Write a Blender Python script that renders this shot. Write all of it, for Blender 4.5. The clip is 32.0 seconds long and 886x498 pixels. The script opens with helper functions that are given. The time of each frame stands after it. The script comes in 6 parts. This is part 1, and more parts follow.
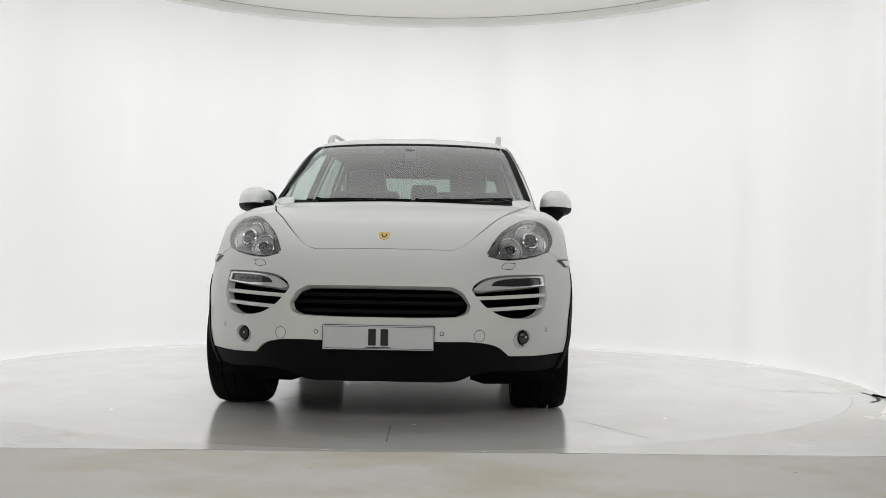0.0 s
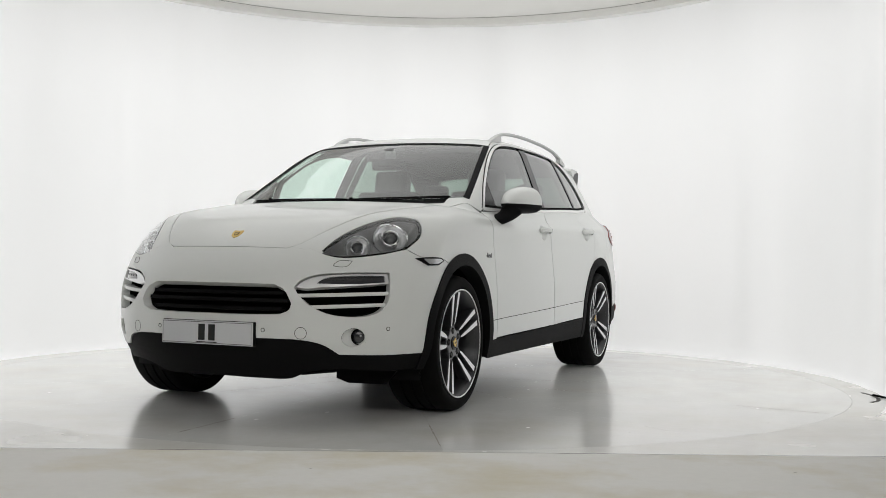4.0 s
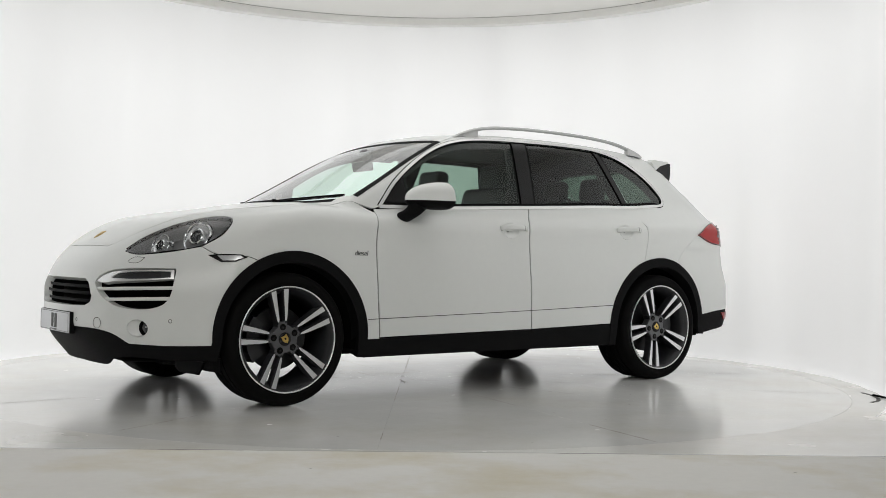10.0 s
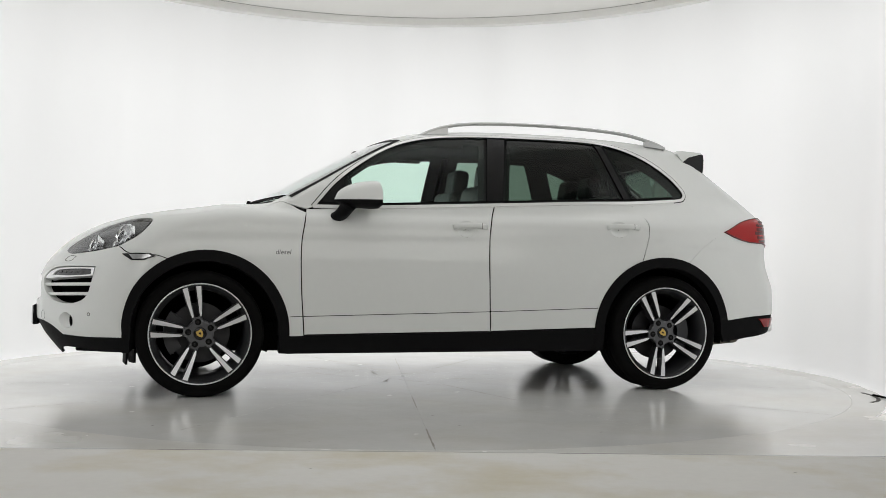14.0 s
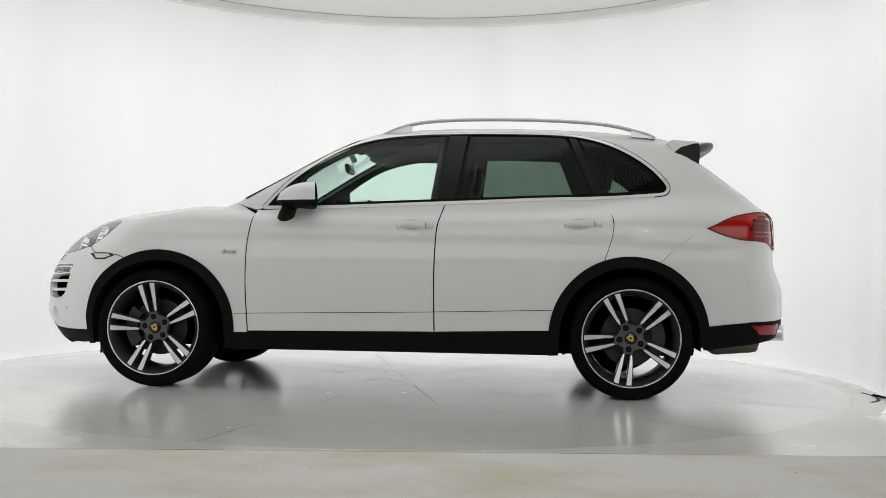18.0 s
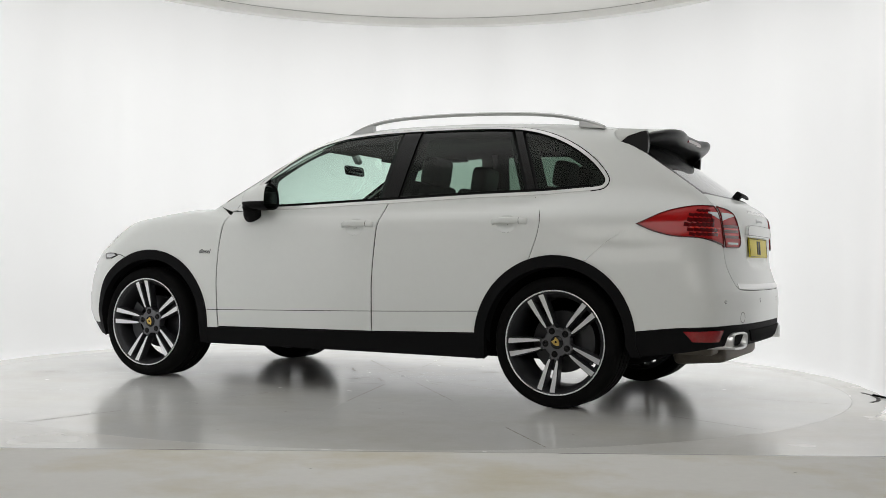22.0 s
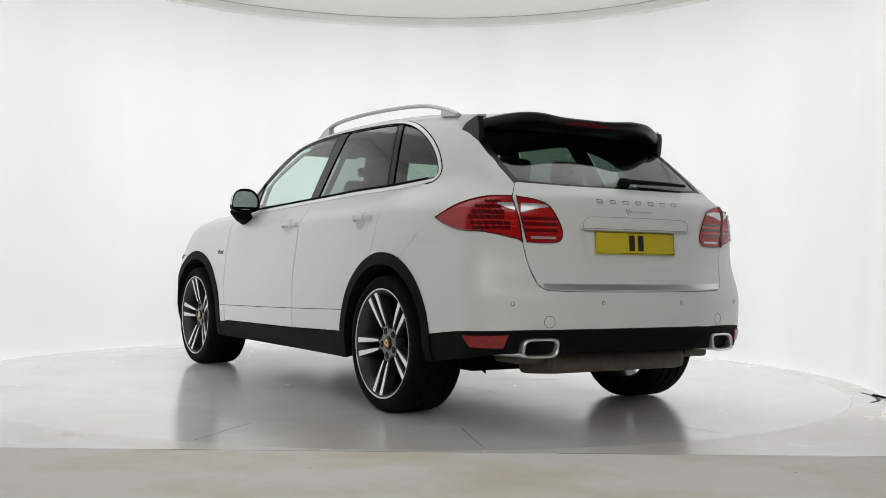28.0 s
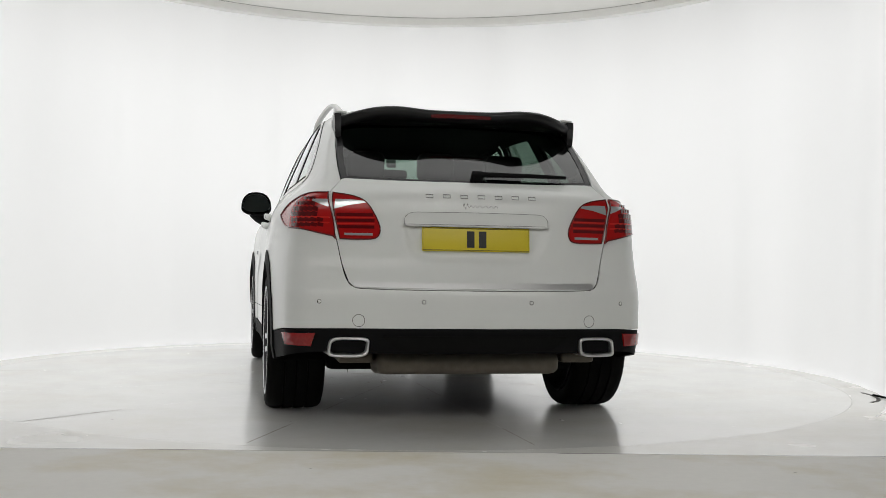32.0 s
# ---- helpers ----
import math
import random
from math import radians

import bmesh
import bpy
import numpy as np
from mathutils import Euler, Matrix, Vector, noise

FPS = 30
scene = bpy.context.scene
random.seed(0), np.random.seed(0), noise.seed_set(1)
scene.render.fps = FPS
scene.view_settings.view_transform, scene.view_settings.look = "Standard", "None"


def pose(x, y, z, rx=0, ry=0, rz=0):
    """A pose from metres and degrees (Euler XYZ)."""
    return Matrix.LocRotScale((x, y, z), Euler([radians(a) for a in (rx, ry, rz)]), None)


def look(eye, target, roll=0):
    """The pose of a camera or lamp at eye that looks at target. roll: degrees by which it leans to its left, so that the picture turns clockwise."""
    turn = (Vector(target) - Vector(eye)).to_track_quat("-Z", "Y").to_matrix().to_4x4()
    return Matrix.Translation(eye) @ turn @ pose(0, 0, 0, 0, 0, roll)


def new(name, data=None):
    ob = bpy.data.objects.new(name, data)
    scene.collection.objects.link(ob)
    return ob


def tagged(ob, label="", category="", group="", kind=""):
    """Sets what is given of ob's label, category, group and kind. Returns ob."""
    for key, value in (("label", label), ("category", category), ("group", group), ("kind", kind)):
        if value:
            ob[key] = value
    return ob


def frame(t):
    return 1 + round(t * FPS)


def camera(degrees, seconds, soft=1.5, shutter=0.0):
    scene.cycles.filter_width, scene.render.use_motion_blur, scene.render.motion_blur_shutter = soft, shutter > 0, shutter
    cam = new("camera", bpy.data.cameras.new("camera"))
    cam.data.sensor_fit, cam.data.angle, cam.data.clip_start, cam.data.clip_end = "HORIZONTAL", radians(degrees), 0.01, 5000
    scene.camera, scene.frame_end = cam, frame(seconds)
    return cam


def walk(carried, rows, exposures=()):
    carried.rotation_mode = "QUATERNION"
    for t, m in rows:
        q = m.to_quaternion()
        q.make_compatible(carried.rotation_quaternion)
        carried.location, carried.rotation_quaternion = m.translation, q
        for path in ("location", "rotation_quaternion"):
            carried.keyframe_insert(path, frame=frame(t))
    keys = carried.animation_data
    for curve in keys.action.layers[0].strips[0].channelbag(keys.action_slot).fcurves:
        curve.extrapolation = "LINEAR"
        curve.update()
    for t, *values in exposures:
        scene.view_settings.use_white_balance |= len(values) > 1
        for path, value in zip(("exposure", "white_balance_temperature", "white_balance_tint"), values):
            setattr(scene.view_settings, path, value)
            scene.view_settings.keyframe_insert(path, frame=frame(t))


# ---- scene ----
SECONDS = 32.0
cam = camera(44.504, SECONDS, soft=0.45)
EYE = look((0.0, -7.4869, 0.8098), (0.24568, -0.49149, 0.87700), 0.926)
walk(cam, [(0, EYE), (SECONDS, EYE)])

# ---- light: backlit fabric round the turntable, a light ceiling, small lamps and an added fill over the camera ----
world = bpy.data.worlds.new("studio_world")
world.use_nodes = True
world.node_tree.nodes["Background"].inputs[0].default_value = (0.9, 0.93, 0.95, 1)
world.node_tree.nodes["Background"].inputs[1].default_value = 0.25
scene.world = world
scene.view_settings.exposure = 0.27
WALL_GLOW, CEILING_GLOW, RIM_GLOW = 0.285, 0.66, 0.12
FILL_GLOW = 2.3


def area_lamp(name, at, target, sx, sy, power, color=(1, 0.98, 0.95)):
    d = bpy.data.lights.new(name, "AREA")
    d.shape, d.size, d.size_y, d.energy, d.color = "RECTANGLE", sx, sy, power, color
    ob = new(name, d)
    ob.matrix_world = look(at, target)
    return ob


for lx in (-1.5, -1.38, 1.38, 1.5):
    area_lamp("studio_lamp", (lx, -6.2, 2.9), (0, 0, 0.8), 0.06, 0.03, 2.5)
# Added wide fill lamp, out of view, to brighten near sides and slab.
area_lamp("front_fill", (0, -7.6, 4.0), (0, -2.0, 0.6), 10.5, 3.4, 195)

# ---- materials ----
def material(name, color, rough=0.5, metal=0.0, coat=0.0, grain=0.0, scale=40.0, bump=0.0, vary=0.0, spec=0.5, emit=0.0):
    m = bpy.data.materials.new(name)
    m.use_nodes = True
    nt, b = m.node_tree, m.node_tree.nodes["Principled BSDF"]
    b.inputs["Base Color"].default_value = (*color, 1)
    b.inputs["Roughness"].default_value, b.inputs["Metallic"].default_value = rough, metal
    b.inputs["Coat Weight"].default_value, b.inputs["Coat Roughness"].default_value = coat, 0.03
    b.inputs["Specular IOR Level"].default_value = spec
    if emit:
        b.inputs["Emission Color"].default_value, b.inputs["Emission Strength"].default_value = (*color, 1), emit
    if grain or bump or vary:
        co = nt.nodes.new("ShaderNodeTexCoord")
        n1, n2 = nt.nodes.new("ShaderNodeTexNoise"), nt.nodes.new("ShaderNodeTexNoise")
        n1.inputs["Scale"].default_value, n1.inputs["Detail"].default_value = scale, 6
        n2.inputs["Scale"].default_value, n2.inputs["Detail"].default_value = scale / 12, 4
        for n in (n1, n2):
            nt.links.new(co.outputs["Object"], n.inputs["Vector"])
        if grain:
            add = nt.nodes.new("ShaderNodeMath")
            add.operation = "ADD"
            nt.links.new(n1.outputs["Fac"], add.inputs[0]), nt.links.new(n2.outputs["Fac"], add.inputs[1])
            ramp = nt.nodes.new("ShaderNodeMapRange")
            ramp.inputs["From Min"].default_value, ramp.inputs["From Max"].default_value = 0.6, 1.4
            ramp.inputs["To Min"].default_value, ramp.inputs["To Max"].default_value = 1 - grain, 1 + grain
            nt.links.new(add.outputs[0], ramp.inputs["Value"])
            mul = nt.nodes.new("ShaderNodeVectorMath")
            mul.operation = "SCALE"
            mul.inputs[0].default_value = color
            nt.links.new(ramp.outputs[0], mul.inputs["Scale"]), nt.links.new(mul.outputs[0], b.inputs["Base Color"])
        if vary:
            r2 = nt.nodes.new("ShaderNodeMapRange")
            r2.inputs["To Min"].default_value, r2.inputs["To Max"].default_value = max(rough - vary, 0.02), rough + vary
            nt.links.new(n2.outputs["Fac"], r2.inputs["Value"]), nt.links.new(r2.outputs[0], b.inputs["Roughness"])
        if bump:
            bp = nt.nodes.new("ShaderNodeBump")
            bp.inputs["Strength"].default_value, bp.inputs["Distance"].default_value = bump, 0.002
            nt.links.new(n1.outputs["Fac"], bp.inputs["Height"]), nt.links.new(bp.outputs[0], b.inputs["Normal"])
    return m


def pane_material(name, tint, gloss=0.02):
    """Thin tinted glass: light goes straight through, the surface mirrors by its angle."""
    m = bpy.data.materials.new(name)
    m.use_nodes = True
    nt = m.node_tree
    nt.nodes.clear()
    out, mix = nt.nodes.new("ShaderNodeOutputMaterial"), nt.nodes.new("ShaderNodeMixShader")
    clear, shine = nt.nodes.new("ShaderNodeBsdfTransparent"), nt.nodes.new("ShaderNodeBsdfGlossy")
    face, power, fr = nt.nodes.new("ShaderNodeLayerWeight"), nt.nodes.new("ShaderNodeMath"), nt.nodes.new("ShaderNodeMapRange")
    face.inputs["Blend"].default_value = 0.5
    power.operation, power.inputs[1].default_value = "POWER", 3.7
    fr.inputs["To Min"].default_value = 0.025
    nt.links.new(face.outputs["Facing"], power.inputs[0]), nt.links.new(power.outputs[0], fr.inputs["Value"])
    clear.inputs[0].default_value = (*tint, 1)
    shine.inputs[0].default_value, shine.inputs["Roughness"].default_value = (1, 1, 1, 1), gloss
    nt.links.new(fr.outputs[0], mix.inputs[0]), nt.links.new(clear.outputs[0], mix.inputs[1])
    nt.links.new(shine.outputs[0], mix.inputs[2]), nt.links.new(mix.outputs[0], out.inputs[0])
    return m


PAINT = material("white_paint", (0.735, 0.752, 0.736), 0.5, coat=0.6, grain=0.012, scale=300, vary=0.03, spec=0.2)
BLACK = material("black_plastic", (0.006, 0.006, 0.0065), 0.62, grain=0.15, scale=400, bump=0.25, vary=0.06, spec=0.07)
GLOSS_BLACK = material("gloss_black", (0.006, 0.006, 0.0065), 0.25, coat=0.05, spec=0.25)
RUBBER = material("tyre_rubber", (0.005, 0.005, 0.005), 0.7, grain=0.2, scale=120, bump=0.3, vary=0.08, spec=0.05)
# Near-black for seals and joints, also standing in for shade in holes and recesses.
GAP = material("gap_shadow", (0.008, 0.008, 0.008), 0.9, spec=0.05)
CHROME = material("chrome", (0.75, 0.76, 0.77), 0.12, metal=1.0)
SATIN = material("satin_aluminium", (0.74, 0.745, 0.74), 0.3, metal=0.9, grain=0.03, scale=200)
RAIL_GREY = material("rail_aluminium", (0.50, 0.505, 0.50), 0.36, metal=0.9, grain=0.03, scale=200)
HUB_GREY = material("hub_grey", (0.10, 0.102, 0.108), 0.35, metal=0.5, coat=0.4)
RIM_FACE = material("machined_rim", (0.76, 0.77, 0.78), 0.42, metal=1.0, grain=0.03, scale=200)
RIM_DARK = material("anthracite_rim", (0.035, 0.036, 0.039), 0.42, metal=0.4, coat=0.15, grain=0.1, scale=150)
DISC = material("brake_steel", (0.05, 0.05, 0.052), 0.4, metal=1.0, grain=0.1, scale=90)
GLASS = pane_material("green_glass", (0.80, 0.93, 0.87))
PRIVACY = pane_material("privacy_glass", (0.29, 0.37, 0.32))
REAR_GLASS = pane_material("rear_privacy_glass", (0.20, 0.26, 0.225))
LENS = pane_material("clear_lens", (0.96, 0.97, 0.97))
RED_LENS = material("red_lens", (0.38, 0.007, 0.007), 0.15, coat=0.25, spec=0.25)
CABIN = material("cabin_trim", (0.009, 0.009, 0.0095), 0.75, grain=0.15, scale=200, bump=0.2)
LEATHER = material("black_leather", (0.011, 0.011, 0.0115), 0.5, grain=0.2, scale=250, bump=0.4)
UNDER = material("underbody", (0.004, 0.004, 0.004), 0.9, grain=0.3, scale=30, spec=0.05)
GOLD = material("crest_gold", (0.60, 0.42, 0.12), 0.4, metal=0.7)

# ---- geometry helpers ----
def mesh_object(name, verts, faces, mat, parent=None, smooth=True, normals=None):
    me = bpy.data.meshes.new(name)
    me.from_pydata([tuple(v) for v in verts], [], [tuple(f) for f in faces])
    me.materials.append(mat)
    if smooth:
        me.polygons.foreach_set("use_smooth", [True] * len(me.polygons))
    if normals is not None:
        me.normals_split_custom_set([tuple(n) for n in normals])
    ob = new(name, me)
    ob.parent = parent
    return ob


def part(name, bm, mat, parent, label="", smooth=True, angle=None):
    me = bpy.data.meshes.new(name)
    bm.normal_update()
    bm.to_mesh(me)
    bm.free()
    me.materials.append(mat)
    me.polygons.foreach_set("use_smooth", [smooth] * len(me.polygons))
    if angle:
        me.set_sharp_from_angle(angle=radians(angle))
    ob = new(name, me)
    ob.parent = parent
    if label:
        ob["label"] = label
    return ob


def box_bm(sx, sy, sz, bevel=0.01, segs=2, m=None):
    bm = bmesh.new()
    bmesh.ops.create_cube(bm, size=1)
    bmesh.ops.scale(bm, vec=(sx, sy, sz), verts=bm.verts)
    if bevel:
        bmesh.ops.bevel(bm, geom=bm.edges[:], offset=bevel, segments=segs, profile=0.6, affect="EDGES")
    if m is not None:
        bm.transform(m)
    return bm


def lathe_bm(profile, n=64, m=None, closed=False):
    """Turns (radius, along) pairs about the local y axis."""
    bm = bmesh.new()
    rings = []
    for r, a in profile:
        rings.append([bm.verts.new((r * math.cos(2 * math.pi * i / n), a, r * math.sin(2 * math.pi * i / n))) for i in range(n)])
    pairs = list(zip(rings, rings[1:]))
    if closed:
        pairs.append((rings[-1], rings[0]))
    for p, q in pairs:
        for i in range(n):
            bm.faces.new((p[i], p[(i + 1) % n], q[(i + 1) % n], q[i]))
    if m is not None:
        bm.transform(m)
    bmesh.ops.recalc_face_normals(bm, faces=bm.faces[:])
    return bm


def spline(pts, step=0.02, closed=False):
    """Points along a smooth line through pts, evenly about a step apart."""
    p = np.asarray(pts, float)
    if len(p) == 2 and not closed:
        n = max(int(np.linalg.norm(p[1] - p[0]) / step), 1)
        return p[0] + (p[1] - p[0]) * np.linspace(0, 1, n + 1)[:, None]
    q = np.vstack([p[-1], p, p[0], p[1]]) if closed else np.vstack([2 * p[0] - p[1], p, 2 * p[-1] - p[-2]])
    out = []
    for a, b, c, d in zip(q, q[1:], q[2:], q[3:]):
        la, lb, lc = [max(np.linalg.norm(v), 1e-6) ** 0.5 for v in (b - a, c - b, d - c)]
        m1 = (c - b) + lb * ((b - a) / la - (c - a) / (la + lb)) if la > 2e-3 else (c - b)
        m2 = (c - b) + lb * ((d - c) / lc - (d - b) / (lb + lc)) if lc > 2e-3 else (c - b)
        n = max(int(math.ceil(np.linalg.norm(c - b) / step)), 1)
        t = np.linspace(0, 1, n, endpoint=False)[:, None]
        out.append((2 * t**3 - 3 * t**2 + 1) * b + (t**3 - 2 * t**2 + t) * m1 + (3 * t**2 - 2 * t**3) * c + (t**3 - t**2) * m2)
    if not closed:
        out.append(p[-1:])
    return np.vstack(out)


def sweep(name, path, section, mat, parent, closed=False, up=(0, 0, 1), caps=True, taper=None, smooth=True):
    """A section of (side, up) pairs carried along a path."""
    path = np.asarray(path, float)
    n, k = len(path), len(section)
    verts, faces = [], []
    for i in range(n):
        a, b = (path[(i - 1) % n], path[(i + 1) % n]) if closed else (path[max(i - 1, 0)], path[min(i + 1, n - 1)])
        t = (b - a) / max(np.linalg.norm(b - a), 1e-9)
        u = np.asarray(up(i) if callable(up) else up, float)
        s = np.cross(t, u)
        s /= max(np.linalg.norm(s), 1e-9)
        w = np.cross(s, t)
        f = taper(i / (n - 1)) if taper else 1.0
        verts += [path[i] + f * (c * s + d * w) for c, d in section]
    for i in range(n if closed else n - 1):
        j = (i + 1) % n
        faces += [(i * k + a, i * k + (a + 1) % k, j * k + (a + 1) % k, j * k + a) for a in range(k)]
    if caps and not closed:
        faces += [tuple(range(k))[::-1], tuple((n - 1) * k + a for a in range(k))]
    return mesh_object(name, verts, faces, mat, parent, smooth)


def ring_section(r, n=10, flat=1.0):
    return [(r * math.cos(2 * math.pi * i / n), r * flat * math.sin(2 * math.pi * i / n)) for i in range(n)]


def inside(poly, pts):
    x, y = pts[:, 0], pts[:, 1]
    c = np.zeros(len(pts), bool)
    for (x0, y0), (x1, y1) in zip(poly, np.roll(poly, -1, 0)):
        if y0 != y1:
            c ^= ((y0 > y) != (y1 > y)) & (x < (x1 - x0) * (y - y0) / (y1 - y0) + x0)
    return c

# ---- the photo studio ----
def floor_material(name, base, rough, stain, spec, coat=0.0):
    m = material(name, base, rough, grain=0.03, scale=25, bump=0.05, vary=0.06, spec=spec, coat=coat)
    nt, b = m.node_tree, m.node_tree.nodes["Principled BSDF"]
    co = nt.nodes.new("ShaderNodeTexCoord")
    n = nt.nodes.new("ShaderNodeTexNoise")
    n.inputs["Scale"].default_value, n.inputs["Detail"].default_value, n.inputs["Roughness"].default_value = 1.1, 7, 0.62
    ramp = nt.nodes.new("ShaderNodeMapRange")
    ramp.inputs["From Min"].default_value, ramp.inputs["From Max"].default_value = 0.46, 0.68
    mix = nt.nodes.new("ShaderNodeMixRGB")
    mix.blend_type = "MULTIPLY"
    mix.inputs[2].default_value = (*stain, 1)
    b.inputs["Coat Roughness"].default_value = 0.14
    src = b.inputs["Base Color"].links[0].from_socket
    # small specks of dirt
    n2, r2, mix2 = nt.nodes.new("ShaderNodeTexVoronoi"), nt.nodes.new("ShaderNodeMapRange"), nt.nodes.new("ShaderNodeMixRGB")
    n2.inputs["Scale"].default_value, n2.inputs["Randomness"].default_value = 5.0, 1.0
    r2.inputs["From Min"].default_value, r2.inputs["From Max"].default_value = 0.018, 0.04
    r2.inputs["To Min"].default_value, r2.inputs["To Max"].default_value = 0.75, 0.0
    mix2.inputs[2].default_value = (0.25, 0.22, 0.19, 1)
    nt.links.new(co.outputs["Object"], n2.inputs["Vector"]), nt.links.new(n2.outputs["Distance"], r2.inputs["Value"])
    nt.links.new(r2.outputs[0], mix2.inputs[0]), nt.links.new(src, mix2.inputs[1])
    src = mix2.outputs[0]
    nt.links.new(co.outputs["Object"], n.inputs["Vector"]), nt.links.new(n.outputs["Fac"], ramp.inputs["Value"])
    nt.links.new(ramp.outputs[0], mix.inputs[0]), nt.links.new(src, mix.inputs[1]), nt.links.new(mix.outputs[0], b.inputs["Base Color"])
    return m


def disc_verts(r, n, z):
    return [(r * math.cos(2 * math.pi * i / n), r * math.sin(2 * math.pi * i / n), z) for i in range(n)]


TABLE_PAINT = floor_material("turntable_paint", (0.90, 0.90, 0.875), 0.2, (0.92, 0.895, 0.845), 0.5, coat=0.5)
FLOOR_PAINT = floor_material("floor_paint", (0.88, 0.875, 0.84), 0.26, (0.9, 0.88, 0.84), 0.45, coat=0.3)
SLAB_PAINT = floor_material("slab_paint", (0.86, 0.85, 0.81), 0.6, (0.84, 0.79, 0.66), 0.3)
# The cloth itself emits; no lamps stand behind it.
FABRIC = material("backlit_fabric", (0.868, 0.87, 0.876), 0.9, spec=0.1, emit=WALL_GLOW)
CEILING_RIM = material("ceiling_rim_glow", (0.72, 0.712, 0.69), 0.9, spec=0.1, emit=RIM_GLOW)
CEILING = material("light_ceiling", (0.85, 0.85, 0.84), 0.9, spec=0.1, emit=CEILING_GLOW)


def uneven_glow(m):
    """Varies the cloth's emission by noise round the wall, painting soft light and dark bands."""
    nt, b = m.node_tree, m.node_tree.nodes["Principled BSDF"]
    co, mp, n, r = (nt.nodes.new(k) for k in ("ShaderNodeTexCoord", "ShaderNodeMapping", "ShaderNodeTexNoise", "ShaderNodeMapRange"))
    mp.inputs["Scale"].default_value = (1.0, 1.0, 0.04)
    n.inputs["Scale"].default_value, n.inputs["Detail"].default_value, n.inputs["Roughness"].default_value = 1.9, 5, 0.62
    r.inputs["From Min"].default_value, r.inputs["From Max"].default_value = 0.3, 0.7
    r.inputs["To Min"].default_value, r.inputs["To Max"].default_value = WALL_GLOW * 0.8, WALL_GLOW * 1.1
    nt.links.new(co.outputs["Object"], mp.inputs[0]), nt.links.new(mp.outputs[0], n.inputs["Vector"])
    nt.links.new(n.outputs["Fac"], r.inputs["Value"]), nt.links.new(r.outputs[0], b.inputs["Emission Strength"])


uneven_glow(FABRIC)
TRIM = material("ring_trim", (0.90, 0.895, 0.87), 0.6, grain=0.03, scale=30)
ROOM = material("added_room_paint", (0.26, 0.26, 0.265), 0.9, grain=0.04, scale=8)
BEARER = material("dark_bearer", (0.10, 0.095, 0.09), 0.9, grain=0.2, scale=20)
CRACK = material("crack_dirt", (0.24, 0.22, 0.195), 0.9, grain=0.3, scale=60)
CHIP = material("paint_chip", (0.78, 0.78, 0.76), 0.7, grain=0.05, scale=60)
FILL_LIGHT = material("fill_light", (0.34, 0.34, 0.335), 0.9, spec=0.0, emit=FILL_GLOW)
BOARDS, SEAM_0 = 14, 28.4
TABLE_R, WALL_R = 2.9, 3.17


def structure(ob, label, category):
    return tagged(ob, label, category, kind="structure")


